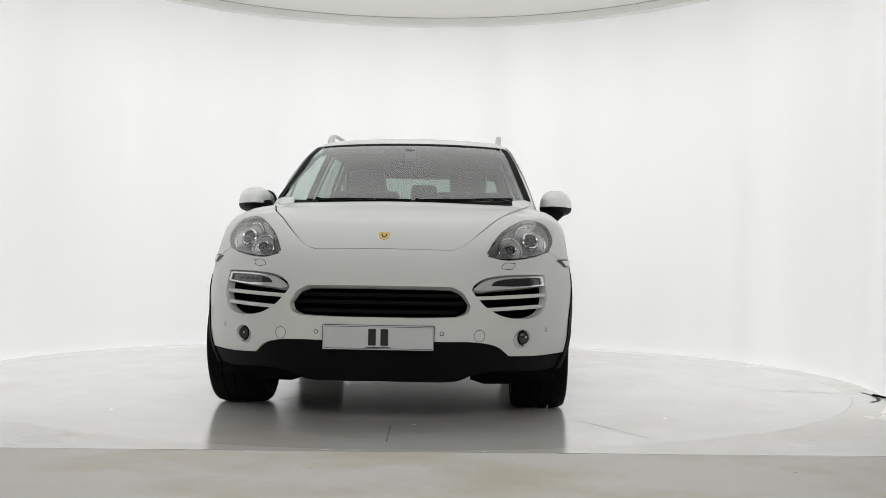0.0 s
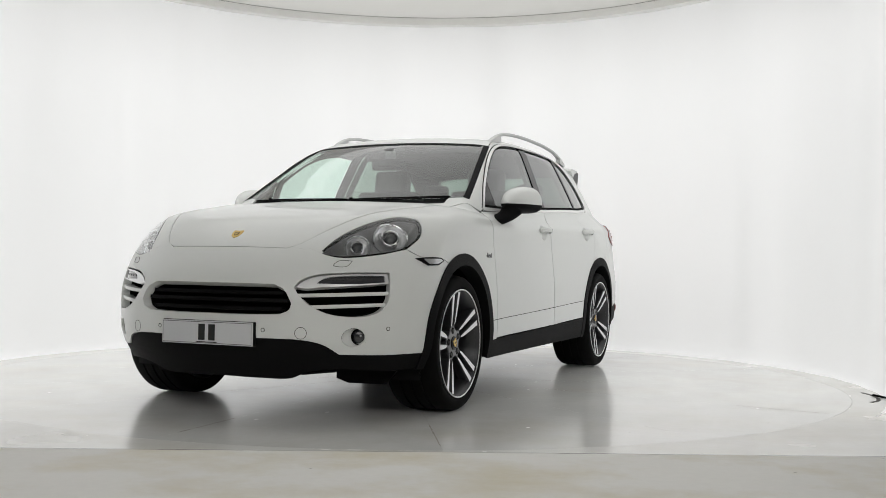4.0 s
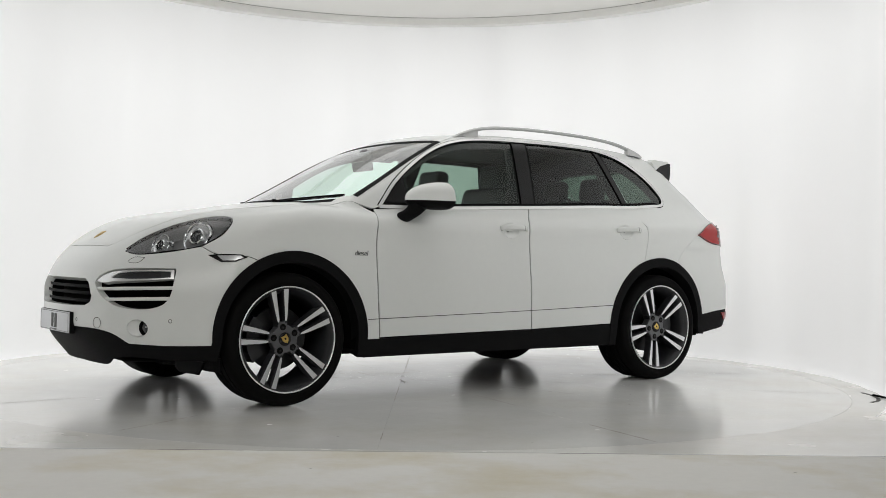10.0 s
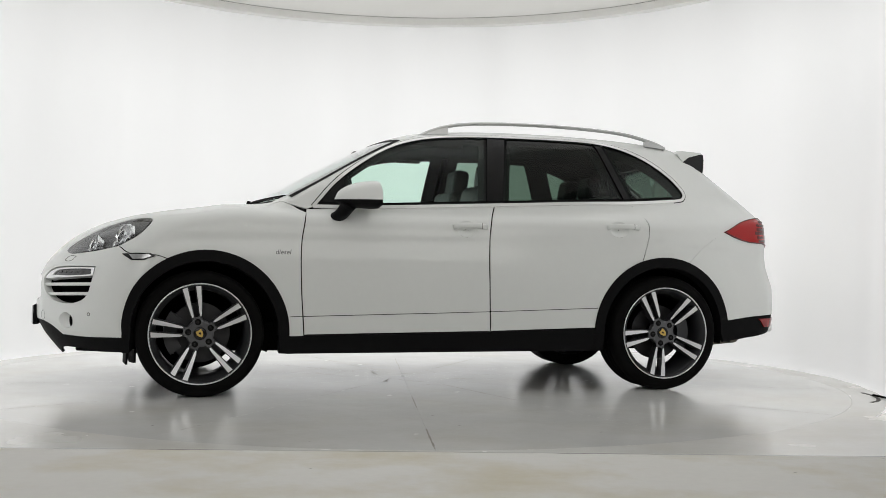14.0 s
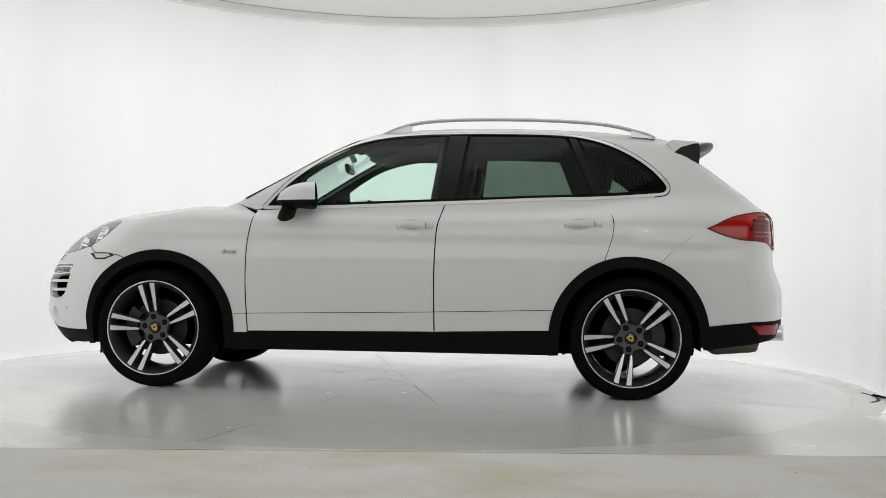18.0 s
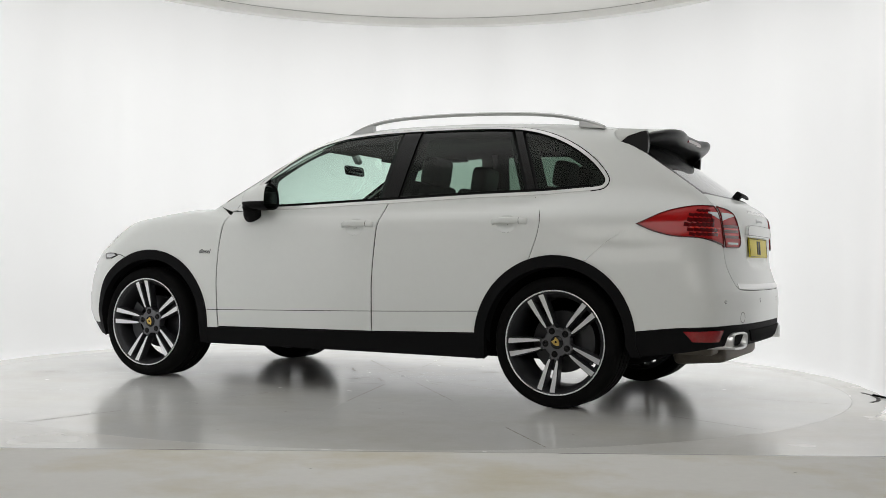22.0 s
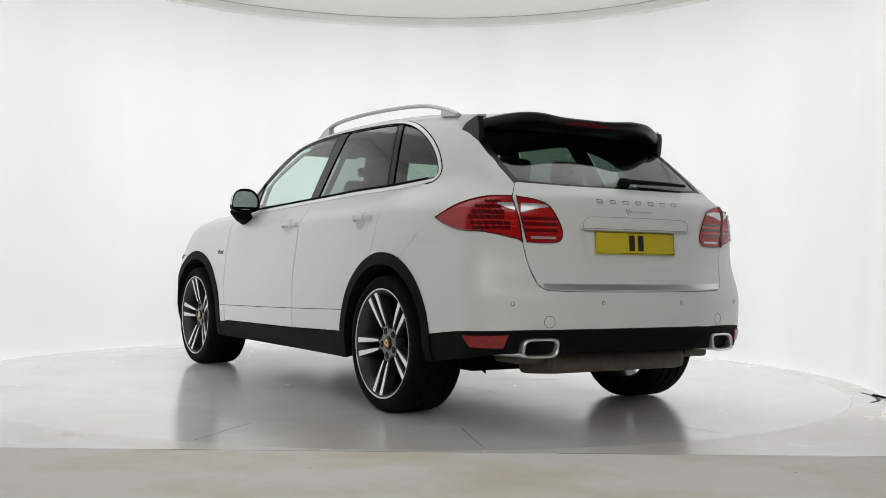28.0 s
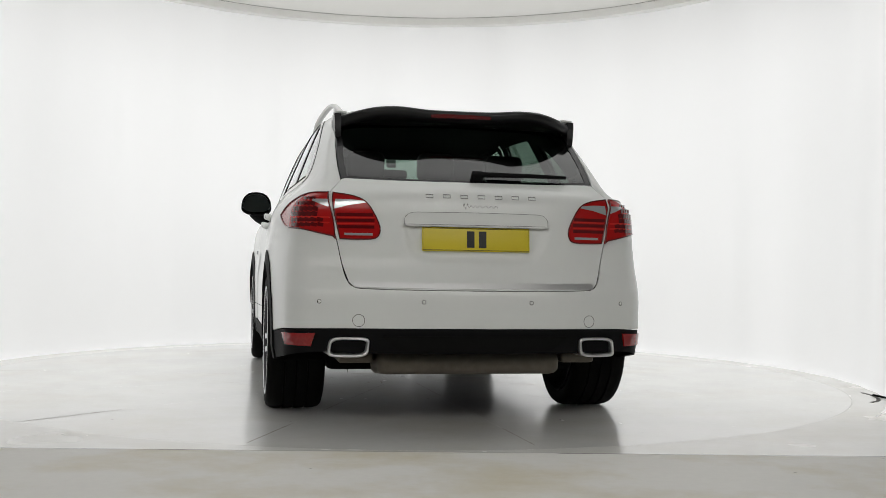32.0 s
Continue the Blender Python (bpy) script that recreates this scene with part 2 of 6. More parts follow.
def studio():
    n = 160
    # fourteen wedge boards on a dark bearer
    v = disc_verts(TABLE_R - 0.004, n, -0.0035) + disc_verts(TABLE_R - 0.004, n, -0.05)
    f = [tuple(range(n))] + [(i, n + i, n + (i + 1) % n, (i + 1) % n) for i in range(n)]
    table = mesh_object("turntable", v, f, BEARER, None, False)
    tagged(table, "round off-white painted turntable of wedge boards with cracked hairline seams", "turntable")
    step, m = 2 * math.pi / BOARDS, 14
    for k in range(BOARDS):
        v, f = [], []
        g = (0.0002, 0.0004, 0.0002, 0.0005)[k % 4]
        rows = (0.02, 0.5, 1.2, 2.0, TABLE_R)
        for z in (0.0, -0.003):
            for r in rows:
                d = g / r
                for i in range(m + 1):
                    a = radians(SEAM_0) + step * k + d + (step - 2 * d) * i / m
                    v.append((r * math.cos(a), r * math.sin(a), z))
        c, q = m + 1, (m + 1) * len(rows)
        for j in range(len(rows) - 1):
            f += [(j * c + i, (j + 1) * c + i, (j + 1) * c + i + 1, j * c + i + 1) for i in range(m)]
        f += [((len(rows) - 1) * c + i, q + (len(rows) - 1) * c + i, q + (len(rows) - 1) * c + i + 1, (len(rows) - 1) * c + i + 1) for i in range(m)]
        for e in (0, m):
            for j in range(len(rows) - 1):
                w = (j * c + e, (j + 1) * c + e, q + (j + 1) * c + e, q + j * c + e)
                f.append(w if e else w[::-1])
        mesh_object("board", v, f, TABLE_PAINT, table, False)
    # paint cracked away along the seams and round the middle
    rng = random.Random(11)

    def crack(pts, w):
        pts = np.asarray(pts, float)
        t = np.gradient(pts, axis=0)
        s = np.stack([-t[:, 1], t[:, 0]], 1) / np.maximum(np.linalg.norm(t, axis=1, keepdims=True), 1e-9)
        ws = np.array([[w * rng.uniform(0.4, 1.7)] for _ in pts])
        ws[0] = ws[-1] = 0.0004
        a, b, k = pts + s * ws, pts - s * ws, len(pts)
        v = [(x, y, 0.0006) for x, y in a] + [(x, y, 0.0006) for x, y in b]
        mesh_object("crack", v, [(i, k + i, k + i + 1, i + 1) for i in range(k - 1)], CRACK, table, False)
    for seam, r0, r1, w in ((0, 2.2, 2.8, 0.003), (1, 2.45, 2.66, 0.002), (2, 2.3, 2.88, 0.0035), (2, 1.1, 1.6, 0.002), (4, 2.3, 2.88, 0.004), (5, 2.25, 2.85, 0.0035), (6, 2.3, 2.8, 0.003),
                            (7, 1.2, 1.9, 0.002), (8, 0.5, 1.5, 0.003), (9, 0.45, 1.3, 0.0025), (10, 0.6, 1.7, 0.003), (11, 0.4, 1.2, 0.003), (12, 0.5, 1.6, 0.002), (13, 2.2, 2.7, 0.003),
                            (3, 0.5, 1.4, 0.003), (4, 0.4, 1.3, 0.0025), (5, 0.5, 1.8, 0.0025), (1, 0.6, 1.3, 0.002), (6, 0.4, 1.1, 0.003)):
        a = radians(SEAM_0) + step * seam
        rs = np.linspace(r0, r1, 26)
        crack([(r * math.cos(a) + rng.uniform(-1, 1) * 0.0015, r * math.sin(a) + rng.uniform(-1, 1) * 0.0015) for r in rs], w)
    for _ in range(13):
        a, r, d = rng.uniform(0, 6.28), rng.uniform(0.12, 0.65), rng.uniform(0, 6.28)
        x, y, line = r * math.cos(a), r * math.sin(a), []
        for i in range(rng.randint(7, 16)):
            line.append((x, y))
            d += rng.uniform(-0.5, 0.5)
            x, y = x + 0.022 * math.cos(d), y + 0.022 * math.sin(d)
        crack(line, rng.uniform(0.002, 0.005))
    for _ in range(16):
        a, r = rng.uniform(0, 6.28), rng.uniform(0.3, 2.5)
        x, y = r * math.cos(a), r * math.sin(a)
        v = [(x + rng.uniform(0.4, 1) * 0.022 * math.cos(t), y + rng.uniform(0.4, 1) * 0.012 * math.sin(t), 0.0007) for t in np.linspace(0, 6.28, 9)[:-1]]
        mesh_object("paint_chip", v, [tuple(range(8))], CHIP, table, False)
    inner, outer = disc_verts(TABLE_R + 0.0012, n, 0.0), []
    for x, y, z in inner:
        k = min(6.0 / max(abs(x), 1e-6), (2.93 if y < 0 else 6.0) / max(abs(y), 1e-6))
        outer.append((x * k, y * k, 0.0))
    below = [(x, y, -0.02) for x, y, z in inner]
    f = [(i, n + i, n + (i + 1) % n, (i + 1) % n) for i in range(n)] + [(i, (i + 1) % n, 2 * n + (i + 1) % n, 2 * n + i) for i in range(n)]
    floor = mesh_object("floor", inner + outer + below, f, FLOOR_PAINT, None, False)
    structure(floor, "off-white painted studio floor round the turntable", "floor")
    bm = box_bm(12, 9.2, 0.1, 0.003, 1, pose(0, -2.934 - 4.6, -0.05))
    slab = part("floor_slab", bm, SLAB_PAINT, None, smooth=False)
    structure(slab, "worn off-white concrete slab with beige stains before the turntable", "floor")
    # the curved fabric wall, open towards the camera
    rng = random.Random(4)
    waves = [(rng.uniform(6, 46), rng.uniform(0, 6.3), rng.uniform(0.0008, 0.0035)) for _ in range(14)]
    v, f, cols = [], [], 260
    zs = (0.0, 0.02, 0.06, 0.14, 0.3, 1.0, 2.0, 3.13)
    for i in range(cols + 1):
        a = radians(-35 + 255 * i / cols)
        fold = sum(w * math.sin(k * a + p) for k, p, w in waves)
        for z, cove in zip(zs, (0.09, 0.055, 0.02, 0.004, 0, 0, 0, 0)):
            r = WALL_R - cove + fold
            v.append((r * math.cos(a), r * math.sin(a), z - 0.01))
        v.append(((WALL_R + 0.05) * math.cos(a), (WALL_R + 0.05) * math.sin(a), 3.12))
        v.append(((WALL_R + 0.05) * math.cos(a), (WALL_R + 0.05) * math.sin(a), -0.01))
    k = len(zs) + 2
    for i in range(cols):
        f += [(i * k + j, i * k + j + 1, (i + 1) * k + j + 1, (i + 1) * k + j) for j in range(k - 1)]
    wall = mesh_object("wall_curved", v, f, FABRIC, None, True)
    structure(wall, "curved white backlit fabric wall with soft vertical folds, bands put into its glow", "wall")
    # ring and light ceiling
    n = 200
    prof = [(3.06, 3.092), (3.06, 3.165), (3.2, 3.165), (3.2, 3.092)]
    v, f = [], []
    for r, z in prof:
        v += disc_verts(r, n, z)
    for a in range(4):
        b = (a + 1) % 4
        f += [(a * n + i, b * n + i, b * n + (i + 1) % n, a * n + (i + 1) % n) for i in range(n)]
    ring = mesh_object("ceiling_ring", v, f, TRIM, None, False)
    structure(ring, "pale grey ring trim round the light ceiling", "trim")
    # Front part lies out of view; its glow is added to brighten the floor.
    for name, a0, a1, mat, words in (("ceiling", -20, 200, CEILING, "round white luminous stretch ceiling"), ("ceiling_front", 200, 340, CEILING, "white front part of the round ceiling, out of view, with added glow")):
        ring = [(3.19 * math.cos(radians(a)), 3.19 * math.sin(radians(a))) for a in np.linspace(a0, a1, n)]
        v = [(x, y, 3.17) for x, y in ring] + [(x, y, 3.24) for x, y in ring]
        f = [tuple(range(n))[::-1], tuple(range(n, 2 * n))] + [(i, (i + 1) % n, n + (i + 1) % n, n + i) for i in range(n)]
        structure(mesh_object(name, v, f, mat, None, False), words, "ceiling")
    # the rim of the ceiling, lifted by a faint added glow, with a dark joint at the ring
    v = disc_verts(2.3, n, 3.163) + disc_verts(3.075, n, 3.163) + disc_verts(3.075, n, 3.168) + disc_verts(2.3, n, 3.168)
    f = [(a * n + i, a * n + (i + 1) % n, (a + 1) % 4 * n + (i + 1) % n, (a + 1) % 4 * n + i) for a in range(4) for i in range(n)]
    structure(mesh_object("ceiling_rim", v, f, CEILING_RIM, None, False), "off-white stretch cloth rim of the round ceiling with a faint added glow", "ceiling")
    joint = sweep("ceiling_joint", disc_verts(3.0585, n, 3.161), ring_section(0.0012, 5), BEARER, None, closed=True)
    structure(joint, "thin dark joint between ceiling and ring", "trim")
    # added glowing disc in the middle of the ceiling, out of view, lighting the floor
    v = disc_verts(1.9, n, 3.164) + disc_verts(1.9, n, 3.168)
    f = [tuple(range(n))[::-1]] + [(i, (i + 1) % n, n + (i + 1) % n, n + i) for i in range(n)]
    lamp = mesh_object("ceiling_fill_disc", v, f, FILL_LIGHT, None, False)
    structure(lamp, "large round glowing fill disc added in the middle of the ceiling, out of view", "panel")
    # dark gap and cable by the wall foot
    gap = sweep("floor_gap", spline([(2.935, -0.66, 0.0), (2.94, -0.8, 0.0), (2.91, -0.95, 0.0), (2.85, -1.07, 0.0), (2.79, -1.13, 0.0)], 0.03), ring_section(0.012, 6, 0.3), BEARER, None)
    structure(gap, "dark gap at the turntable edge", "gap")
    cable = sweep("cable", spline([(2.93, -0.83, 0.008), (2.95, -0.95, 0.008), (2.93, -1.06, 0.008), (2.95, -1.18, 0.008), (3.0, -1.32, 0.008)], 0.02), ring_section(0.007, 8), RUBBER, None)
    tagged(cable, "black cable lying on the floor at the wall foot", "cable")
    # unseen plain room added round it, keeping outside light out and reflections dark
    for name, sx, sy, sz, x, y, z in (("added_wall_back", 12.2, 0.1, 4.3, 0, -12.1, 2.1), ("added_wall_left", 0.1, 18.2, 4.3, -6.05, -3, 2.1),
                                      ("added_wall_right", 0.1, 18.2, 4.3, 6.05, -3, 2.1), ("added_wall_far", 12.2, 0.1, 4.3, 0, 6.05, 2.1)):
        structure(part(name, box_bm(sx, sy, sz, 0, 1, pose(x, y, z)), ROOM, None, smooth=False), "unseen plain grey room wall added round the set", "wall")
    structure(part("added_room_ceiling", box_bm(12.2, 18.2, 0.1, 0, 1, pose(0, -3, 4.25)), ROOM, None, smooth=False), "unseen plain grey room ceiling added over the set", "ceiling")
    return table


turntable = studio()

# ---- the car's outer form: x forward, y to its left, z up, wheel-base centre at the origin ----
def curve(xs, ys):
    """A smooth function through the given stations."""
    xs, ys = np.asarray(xs, float), np.asarray(ys, float)
    d = np.diff(ys) / np.diff(xs)
    m = np.concatenate([[d[0]], (d[:-1] + d[1:]) / 2, [d[-1]]])
    m[1:-1] = np.where(d[:-1] * d[1:] <= 0, 0, m[1:-1])

    def f(x):
        x = np.clip(x, xs[0], xs[-1])
        i = np.clip(np.searchsorted(xs, x) - 1, 0, len(xs) - 2)
        h = xs[i + 1] - xs[i]
        t = (x - xs[i]) / h
        return ((2 * t**3 - 3 * t**2 + 1) * ys[i] + (t**3 - 2 * t**2 + t) * h * m[i]
                + (3 * t**2 - 2 * t**3) * ys[i + 1] + (t**3 - t**2) * h * m[i + 1])
    return f


def smax(a, b, k):
    h = np.maximum(k - np.abs(a - b), 0) / k
    return np.maximum(a, b) + h * h * k / 4


def smin(a, b, k):
    return -smax(-a, -b, k)


half_width = curve([-2.5, -2.2, -1.9, -1.45, -1.0, -0.3, 0.6, 1.0, 1.45, 1.75, 2.1, 2.5],
                   [0.85, 0.885, 0.925, 0.962, 0.945, 0.932, 0.932, 0.942, 0.962, 0.957, 0.94, 0.92])
side_lean = curve([0.15, 0.3, 0.45, 0.62, 0.8, 0.9, 1.0, 1.06, 1.12, 1.2, 1.3],
                  [0.05, 0.012, 0.0, 0.0, 0.014, 0.026, 0.036, 0.05, 0.085, 0.14, 0.22])
nose_back = curve([0.15, 0.25, 0.35, 0.45, 0.6, 0.7, 0.78, 0.85, 0.92, 1.05],
                  [-0.2, -0.11, -0.035, 0.0, 0.0, -0.03, -0.075, -0.132, -0.205, -0.38])
tail_back = curve([0.2, 0.3, 0.42, 0.55, 0.65, 0.72, 0.8, 0.95, 1.1, 1.15, 1.2, 1.3],
                  [-0.14, -0.06, -0.01, 0.0, -0.005, -0.03, -0.055, -0.062, -0.078, -0.1, -0.16, -0.32])
deck = curve([-2.5, -2.0, -1.5, -1.0, 0.0, 0.7, 1.05, 1.2, 1.5, 1.8, 2.0, 2.2, 2.35],
             [1.165, 1.175, 1.175, 1.165, 1.135, 1.125, 1.14, 1.142, 1.102, 1.052, 1.006, 0.925, 0.83])
belt_width = curve([-2.4, -2.1, -1.7, -1.4, -0.8, 0.0, 0.5, 0.9, 1.3],
                   [0.68, 0.73, 0.785, 0.815, 0.84, 0.84, 0.83, 0.80, 0.74])
screen = curve([1.0, 1.157, 1.267, 1.363, 1.459, 1.545, 1.7], [1.40, 1.115, 0.905, 0.73, 0.552, 0.375, 0.0])
roof_line = curve([-2.3, -2.0, -1.75, -1.4, -1.0, -0.6, -0.2, 0.1, 0.3, 0.5, 0.8],
                  [1.47, 1.55, 1.592, 1.634, 1.657, 1.664, 1.656, 1.632, 1.598, 1.536, 1.40])
back_glass = curve([1.0, 1.12, 1.17, 1.285, 1.42, 1.53, 1.7], [2.30, 2.29, 2.26, 2.115, 1.93, 1.79, 1.6])


def body(x, y, z):
    """Below zero inside the car's outer skin, above zero outside."""
    a = np.abs(y)
    side = a - half_width(x) + side_lean(z)
    nose = x - (2.402 + nose_back(z) - 0.647 * a**3.03)
    tail = -x - (2.425 + tail_back(z) - 0.24 * a**3)
    top = z - (deck(x) - 0.05 * a**2 - 0.05 * np.clip(a - 0.62, 0, 1) + 0.012 * np.exp(-((a - 0.62) / 0.12)**2) * np.clip((x - 1.1) / 0.5, 0, 1))
    low = smax(smax(side, nose, 0.06), tail, 0.1)
    low = smax(low, top, 0.09)
    low = np.maximum(low, 0.2 - z)
    h = z - 1.12
    wall = (a - (belt_width(x) - 0.37 * h - 0.10 * h * np.abs(h))) * 0.92
    glass = (x - (screen(z) - 0.26 * a**2)) * 0.55
    hatch = (-x - (back_glass(z) - 0.16 * a**2)) * 0.62
    roof = z - (roof_line(x) - 0.085 * a**2)
    cab = smax(smax(wall, roof, 0.09), smax(glass, hatch, 0.02), 0.04)
    cab = np.maximum(cab, 1.0 - z)
    return smin(low, cab, 0.02 + 0.1 * np.clip((-1.2 - x) / 0.5, 0, 1) * np.clip((x + 2.25) / 0.35, 0, 1))

# ---- charts of the car's skin: flat coordinates for cutting panels, and back onto the form ----
AXIS_Z, HALF = 0.75, 1.3


def belt_ray(uv):
    u, z = uv[:, 0], uv[:, 1]
    a = np.where(u > HALF, u - HALF, np.where(u < -HALF, u + HALF, 0))
    o = np.stack([np.clip(u, -HALF, HALF), 0 * u, z], 1)
    return o, np.stack([np.sin(a), np.cos(a), 0 * u], 1)


def belt_uv(p):
    """Chart for upright faces: the way round the car from the left side, and the height."""
    p = np.atleast_2d(np.asarray(p, float))
    x, y, z = p.T
    dx = np.where(np.abs(x) > HALF, x - np.sign(x) * HALF, 0)
    a = np.arctan2(dx, y)
    return np.stack([np.where(np.abs(x) > HALF, np.sign(x) * HALF + a, x), z], 1)


def hull_ray(uv):
    s, f = uv[:, 0], uv[:, 1] / 0.85
    a = np.where(s > HALF, s - HALF, np.where(s < -HALF, s + HALF, 0))
    o = np.stack([np.clip(s, -HALF, HALF), 0 * s, 0 * s + AXIS_Z], 1)
    return o, np.stack([np.sin(a), np.cos(a) * np.sin(f), np.cos(a) * np.cos(f)], 1)


def hull_uv(p):
    """Chart for bonnet, roof and shoulders: along the car, and round its long axis from the top."""
    p = np.atleast_2d(np.asarray(p, float))
    x, y, z = p.T
    r = np.hypot(y, z - AXIS_Z)
    s = np.where(np.abs(x) > HALF, np.sign(x) * (HALF + np.arctan2(np.abs(x) - HALF, r)), x)
    return np.stack([s, 0.85 * np.arctan2(y, z - AXIS_Z)], 1)


CHARTS = {"belt": (belt_ray, belt_uv), "hull": (hull_ray, hull_uv)}


def skin_normal(p):
    e = 2e-3
    g = np.stack([body(p[:, 0] + e, p[:, 1], p[:, 2]) - body(p[:, 0] - e, p[:, 1], p[:, 2]),
                  body(p[:, 0], p[:, 1] + e, p[:, 2]) - body(p[:, 0], p[:, 1] - e, p[:, 2]),
                  body(p[:, 0], p[:, 1], p[:, 2] + e) - body(p[:, 0], p[:, 1], p[:, 2] - e)], 1)
    return g / np.maximum(np.linalg.norm(g, axis=1, keepdims=True), 1e-9)


def on_skin(chart, uv, off=0.0):
    uv = np.atleast_2d(np.asarray(uv, float))
    o, d = CHARTS[chart][0](uv)
    lo, hi = np.zeros(len(uv)), np.full(len(uv), 1.9)
    for _ in range(23):
        mid = (lo + hi) / 2
        p = o + mid[:, None] * d
        inn = body(p[:, 0], p[:, 1], p[:, 2]) < 0
        lo, hi = np.where(inn, mid, lo), np.where(inn, hi, mid)
    p = o + lo[:, None] * d
    n = skin_normal(p)
    return p + n * off, n


def snap(pts, chart="hull", off=0.0):
    return on_skin(chart, CHARTS[chart][1](pts), off)[0]


def flat(chart, *runs, step=0.02):
    """A closed outline in a chart from runs of 3D points near the skin; each run is smooth, and runs meet in corners."""
    out = []
    for r in runs:
        c = CHARTS[chart][1](snap(spline(np.asarray(r, float), step), chart))
        out.append(c)
    p = np.vstack(out)
    keep = np.linalg.norm(p - np.roll(p, 1, 0), axis=1) > 2e-3
    return p[keep]


def shrink(poly, d):
    """The outline moved inwards by d."""
    area = np.sum(poly[:, 0] * np.roll(poly[:, 1], -1) - np.roll(poly[:, 0], -1) * poly[:, 1])
    t = np.roll(poly, -1, 0) - np.roll(poly, 1, 0)
    n = np.stack([-t[:, 1], t[:, 0]], 1) / np.maximum(np.linalg.norm(t, axis=1, keepdims=True), 1e-9)
    return poly + n * d * (1 if area > 0 else -1)


def mirror_pts(p):
    return np.asarray(p, float) * (1, -1, 1)


def panel(name, chart, poly, mat, parent, holes=(), off=0.0, thick=0.014, h=0.03, gap=0.003, both=False, label="", bulge=None):
    """A sheet of the skin inside an outline, with folded edges. Returns the object, or both sides' objects."""
    from mathutils.geometry import delaunay_2d_cdt
    poly = shrink(poly, gap)
    holes = [shrink(q, -gap) for q in holes]
    loops = [poly, *holes]
    lo, hi = poly.min(0), poly.max(0)
    gx, gy = np.meshgrid(np.arange(lo[0] + h / 2, hi[0], h), np.arange(lo[1] + h / 2, hi[1], h))
    gx = gx + (np.arange(gx.shape[0]) % 2 * h / 2)[:, None]
    grid = np.stack([gx.ravel(), gy.ravel()], 1)
    rim = np.vstack(loops)
    if len(grid):
        ok = inside(poly, grid)
        for q in holes:
            ok &= ~inside(q, grid)
        grid = grid[ok]
        if len(grid):
            d = np.full(len(grid), 9.0)
            for c in np.array_split(rim, max(len(rim) // 200, 1)):
                d = np.minimum(d, np.linalg.norm(grid[:, None] - c[None], axis=2).min(1))
            grid = grid[d > 0.4 * h]
    pts = np.vstack([rim, grid]) if len(grid) else rim
    edges, k = [], 0
    for q in loops:
        edges += [(k + i, k + (i + 1) % len(q)) for i in range(len(q))]
        k += len(q)
    v, e, f, _, _, _ = delaunay_2d_cdt([Vector(c) for c in pts], edges, [], 0, 1e-6)
    v2 = np.array([tuple(c) for c in v])
    f = np.array([t for t in f if len(t) == 3])
    cen = v2[f].mean(1)
    ok = inside(poly, cen)
    for q in holes:
        ok &= ~inside(q, cen)
    f = f[ok]
    p, n = on_skin(chart, v2, off)
    if bulge is not None:
        p = p + n * bulge(v2)[:, None]
    g = np.cross(p[f[:, 1]] - p[f[:, 0]], p[f[:, 2]] - p[f[:, 0]])
    flip = (g * n[f[:, 0]]).sum(1) < 0
    f[flip] = f[flip][:, ::-1]
    faces = [tuple(int(i) for i in t) for t in f]
    if bulge is not None:
        g = np.cross(p[f[:, 1]] - p[f[:, 0]], p[f[:, 2]] - p[f[:, 0]])
        acc = np.zeros_like(p)
        for c in range(3):
            np.add.at(acc, f[:, c], g)
        n = acc / np.maximum(np.linalg.norm(acc, axis=1, keepdims=True), 1e-9)
    norms = [n[i] for t in faces for i in t]
    if thick:
        count, half = {}, {}
        for t in faces:
            for a, b in zip(t, t[1:] + t[:1]):
                key = (min(a, b), max(a, b))
                count[key] = count.get(key, 0) + 1
                half[key] = (a, b)
        low, extra = {}, []
        for key, c in count.items():
            if c == 1:
                for i in key:
                    if i not in low:
                        low[i] = len(p) + len(extra)
                        extra.append(p[i] - n[i] * thick)
        every = np.vstack([p, extra]) if extra else p
        for key, c in count.items():
            if c == 1:
                a, b = half[key]
                q = (b, a, low[a], low[b])
                w = np.cross(every[q[1]] - every[q[0]], every[q[3]] - every[q[0]])
                w = w / max(np.linalg.norm(w), 1e-9)
                faces.append(q)
                norms += [w] * 4
        p = every
    obs = []
    for s in (1, -1) if both else (1,):
        vv = p * (1, s, 1)
        ff = faces if s == 1 else [t[::-1] for t in faces]
        nn = norms
        if s == -1:
            nn, k = [], 0
            for t in faces:
                nn += [m * (1, -1, 1) for m in norms[k:k + len(t)][::-1]]
                k += len(t)
        ob = mesh_object(name, vv, ff, mat, parent, True, nn)
        if label:
            ob["label"] = label
        obs.append(ob)
    return obs if both else obs[0]


def inset(poly, d):
    """The outline moved inwards by d, without the loops that sharp corners leave."""
    q = shrink(poly, d)
    far = np.linalg.norm(q[:, None] - poly[None], axis=2).min(1) > 0.93 * d
    return q[far]


def liner(name, chart, poly, o0, o1, mat, parent, both=False):
    """The wall of an opening, from one depth under the skin to another."""
    a, b = on_skin(chart, poly, o0)[0], on_skin(chart, poly, o1)[0]
    k = len(a)
    f = [(i, (i + 1) % k, k + (i + 1) % k, k + i) for i in range(k)]
    return [mesh_object(name, np.vstack([a, b]) * (1, s, 1), f, mat, parent, True) for s in ((1, -1) if both else (1,))]


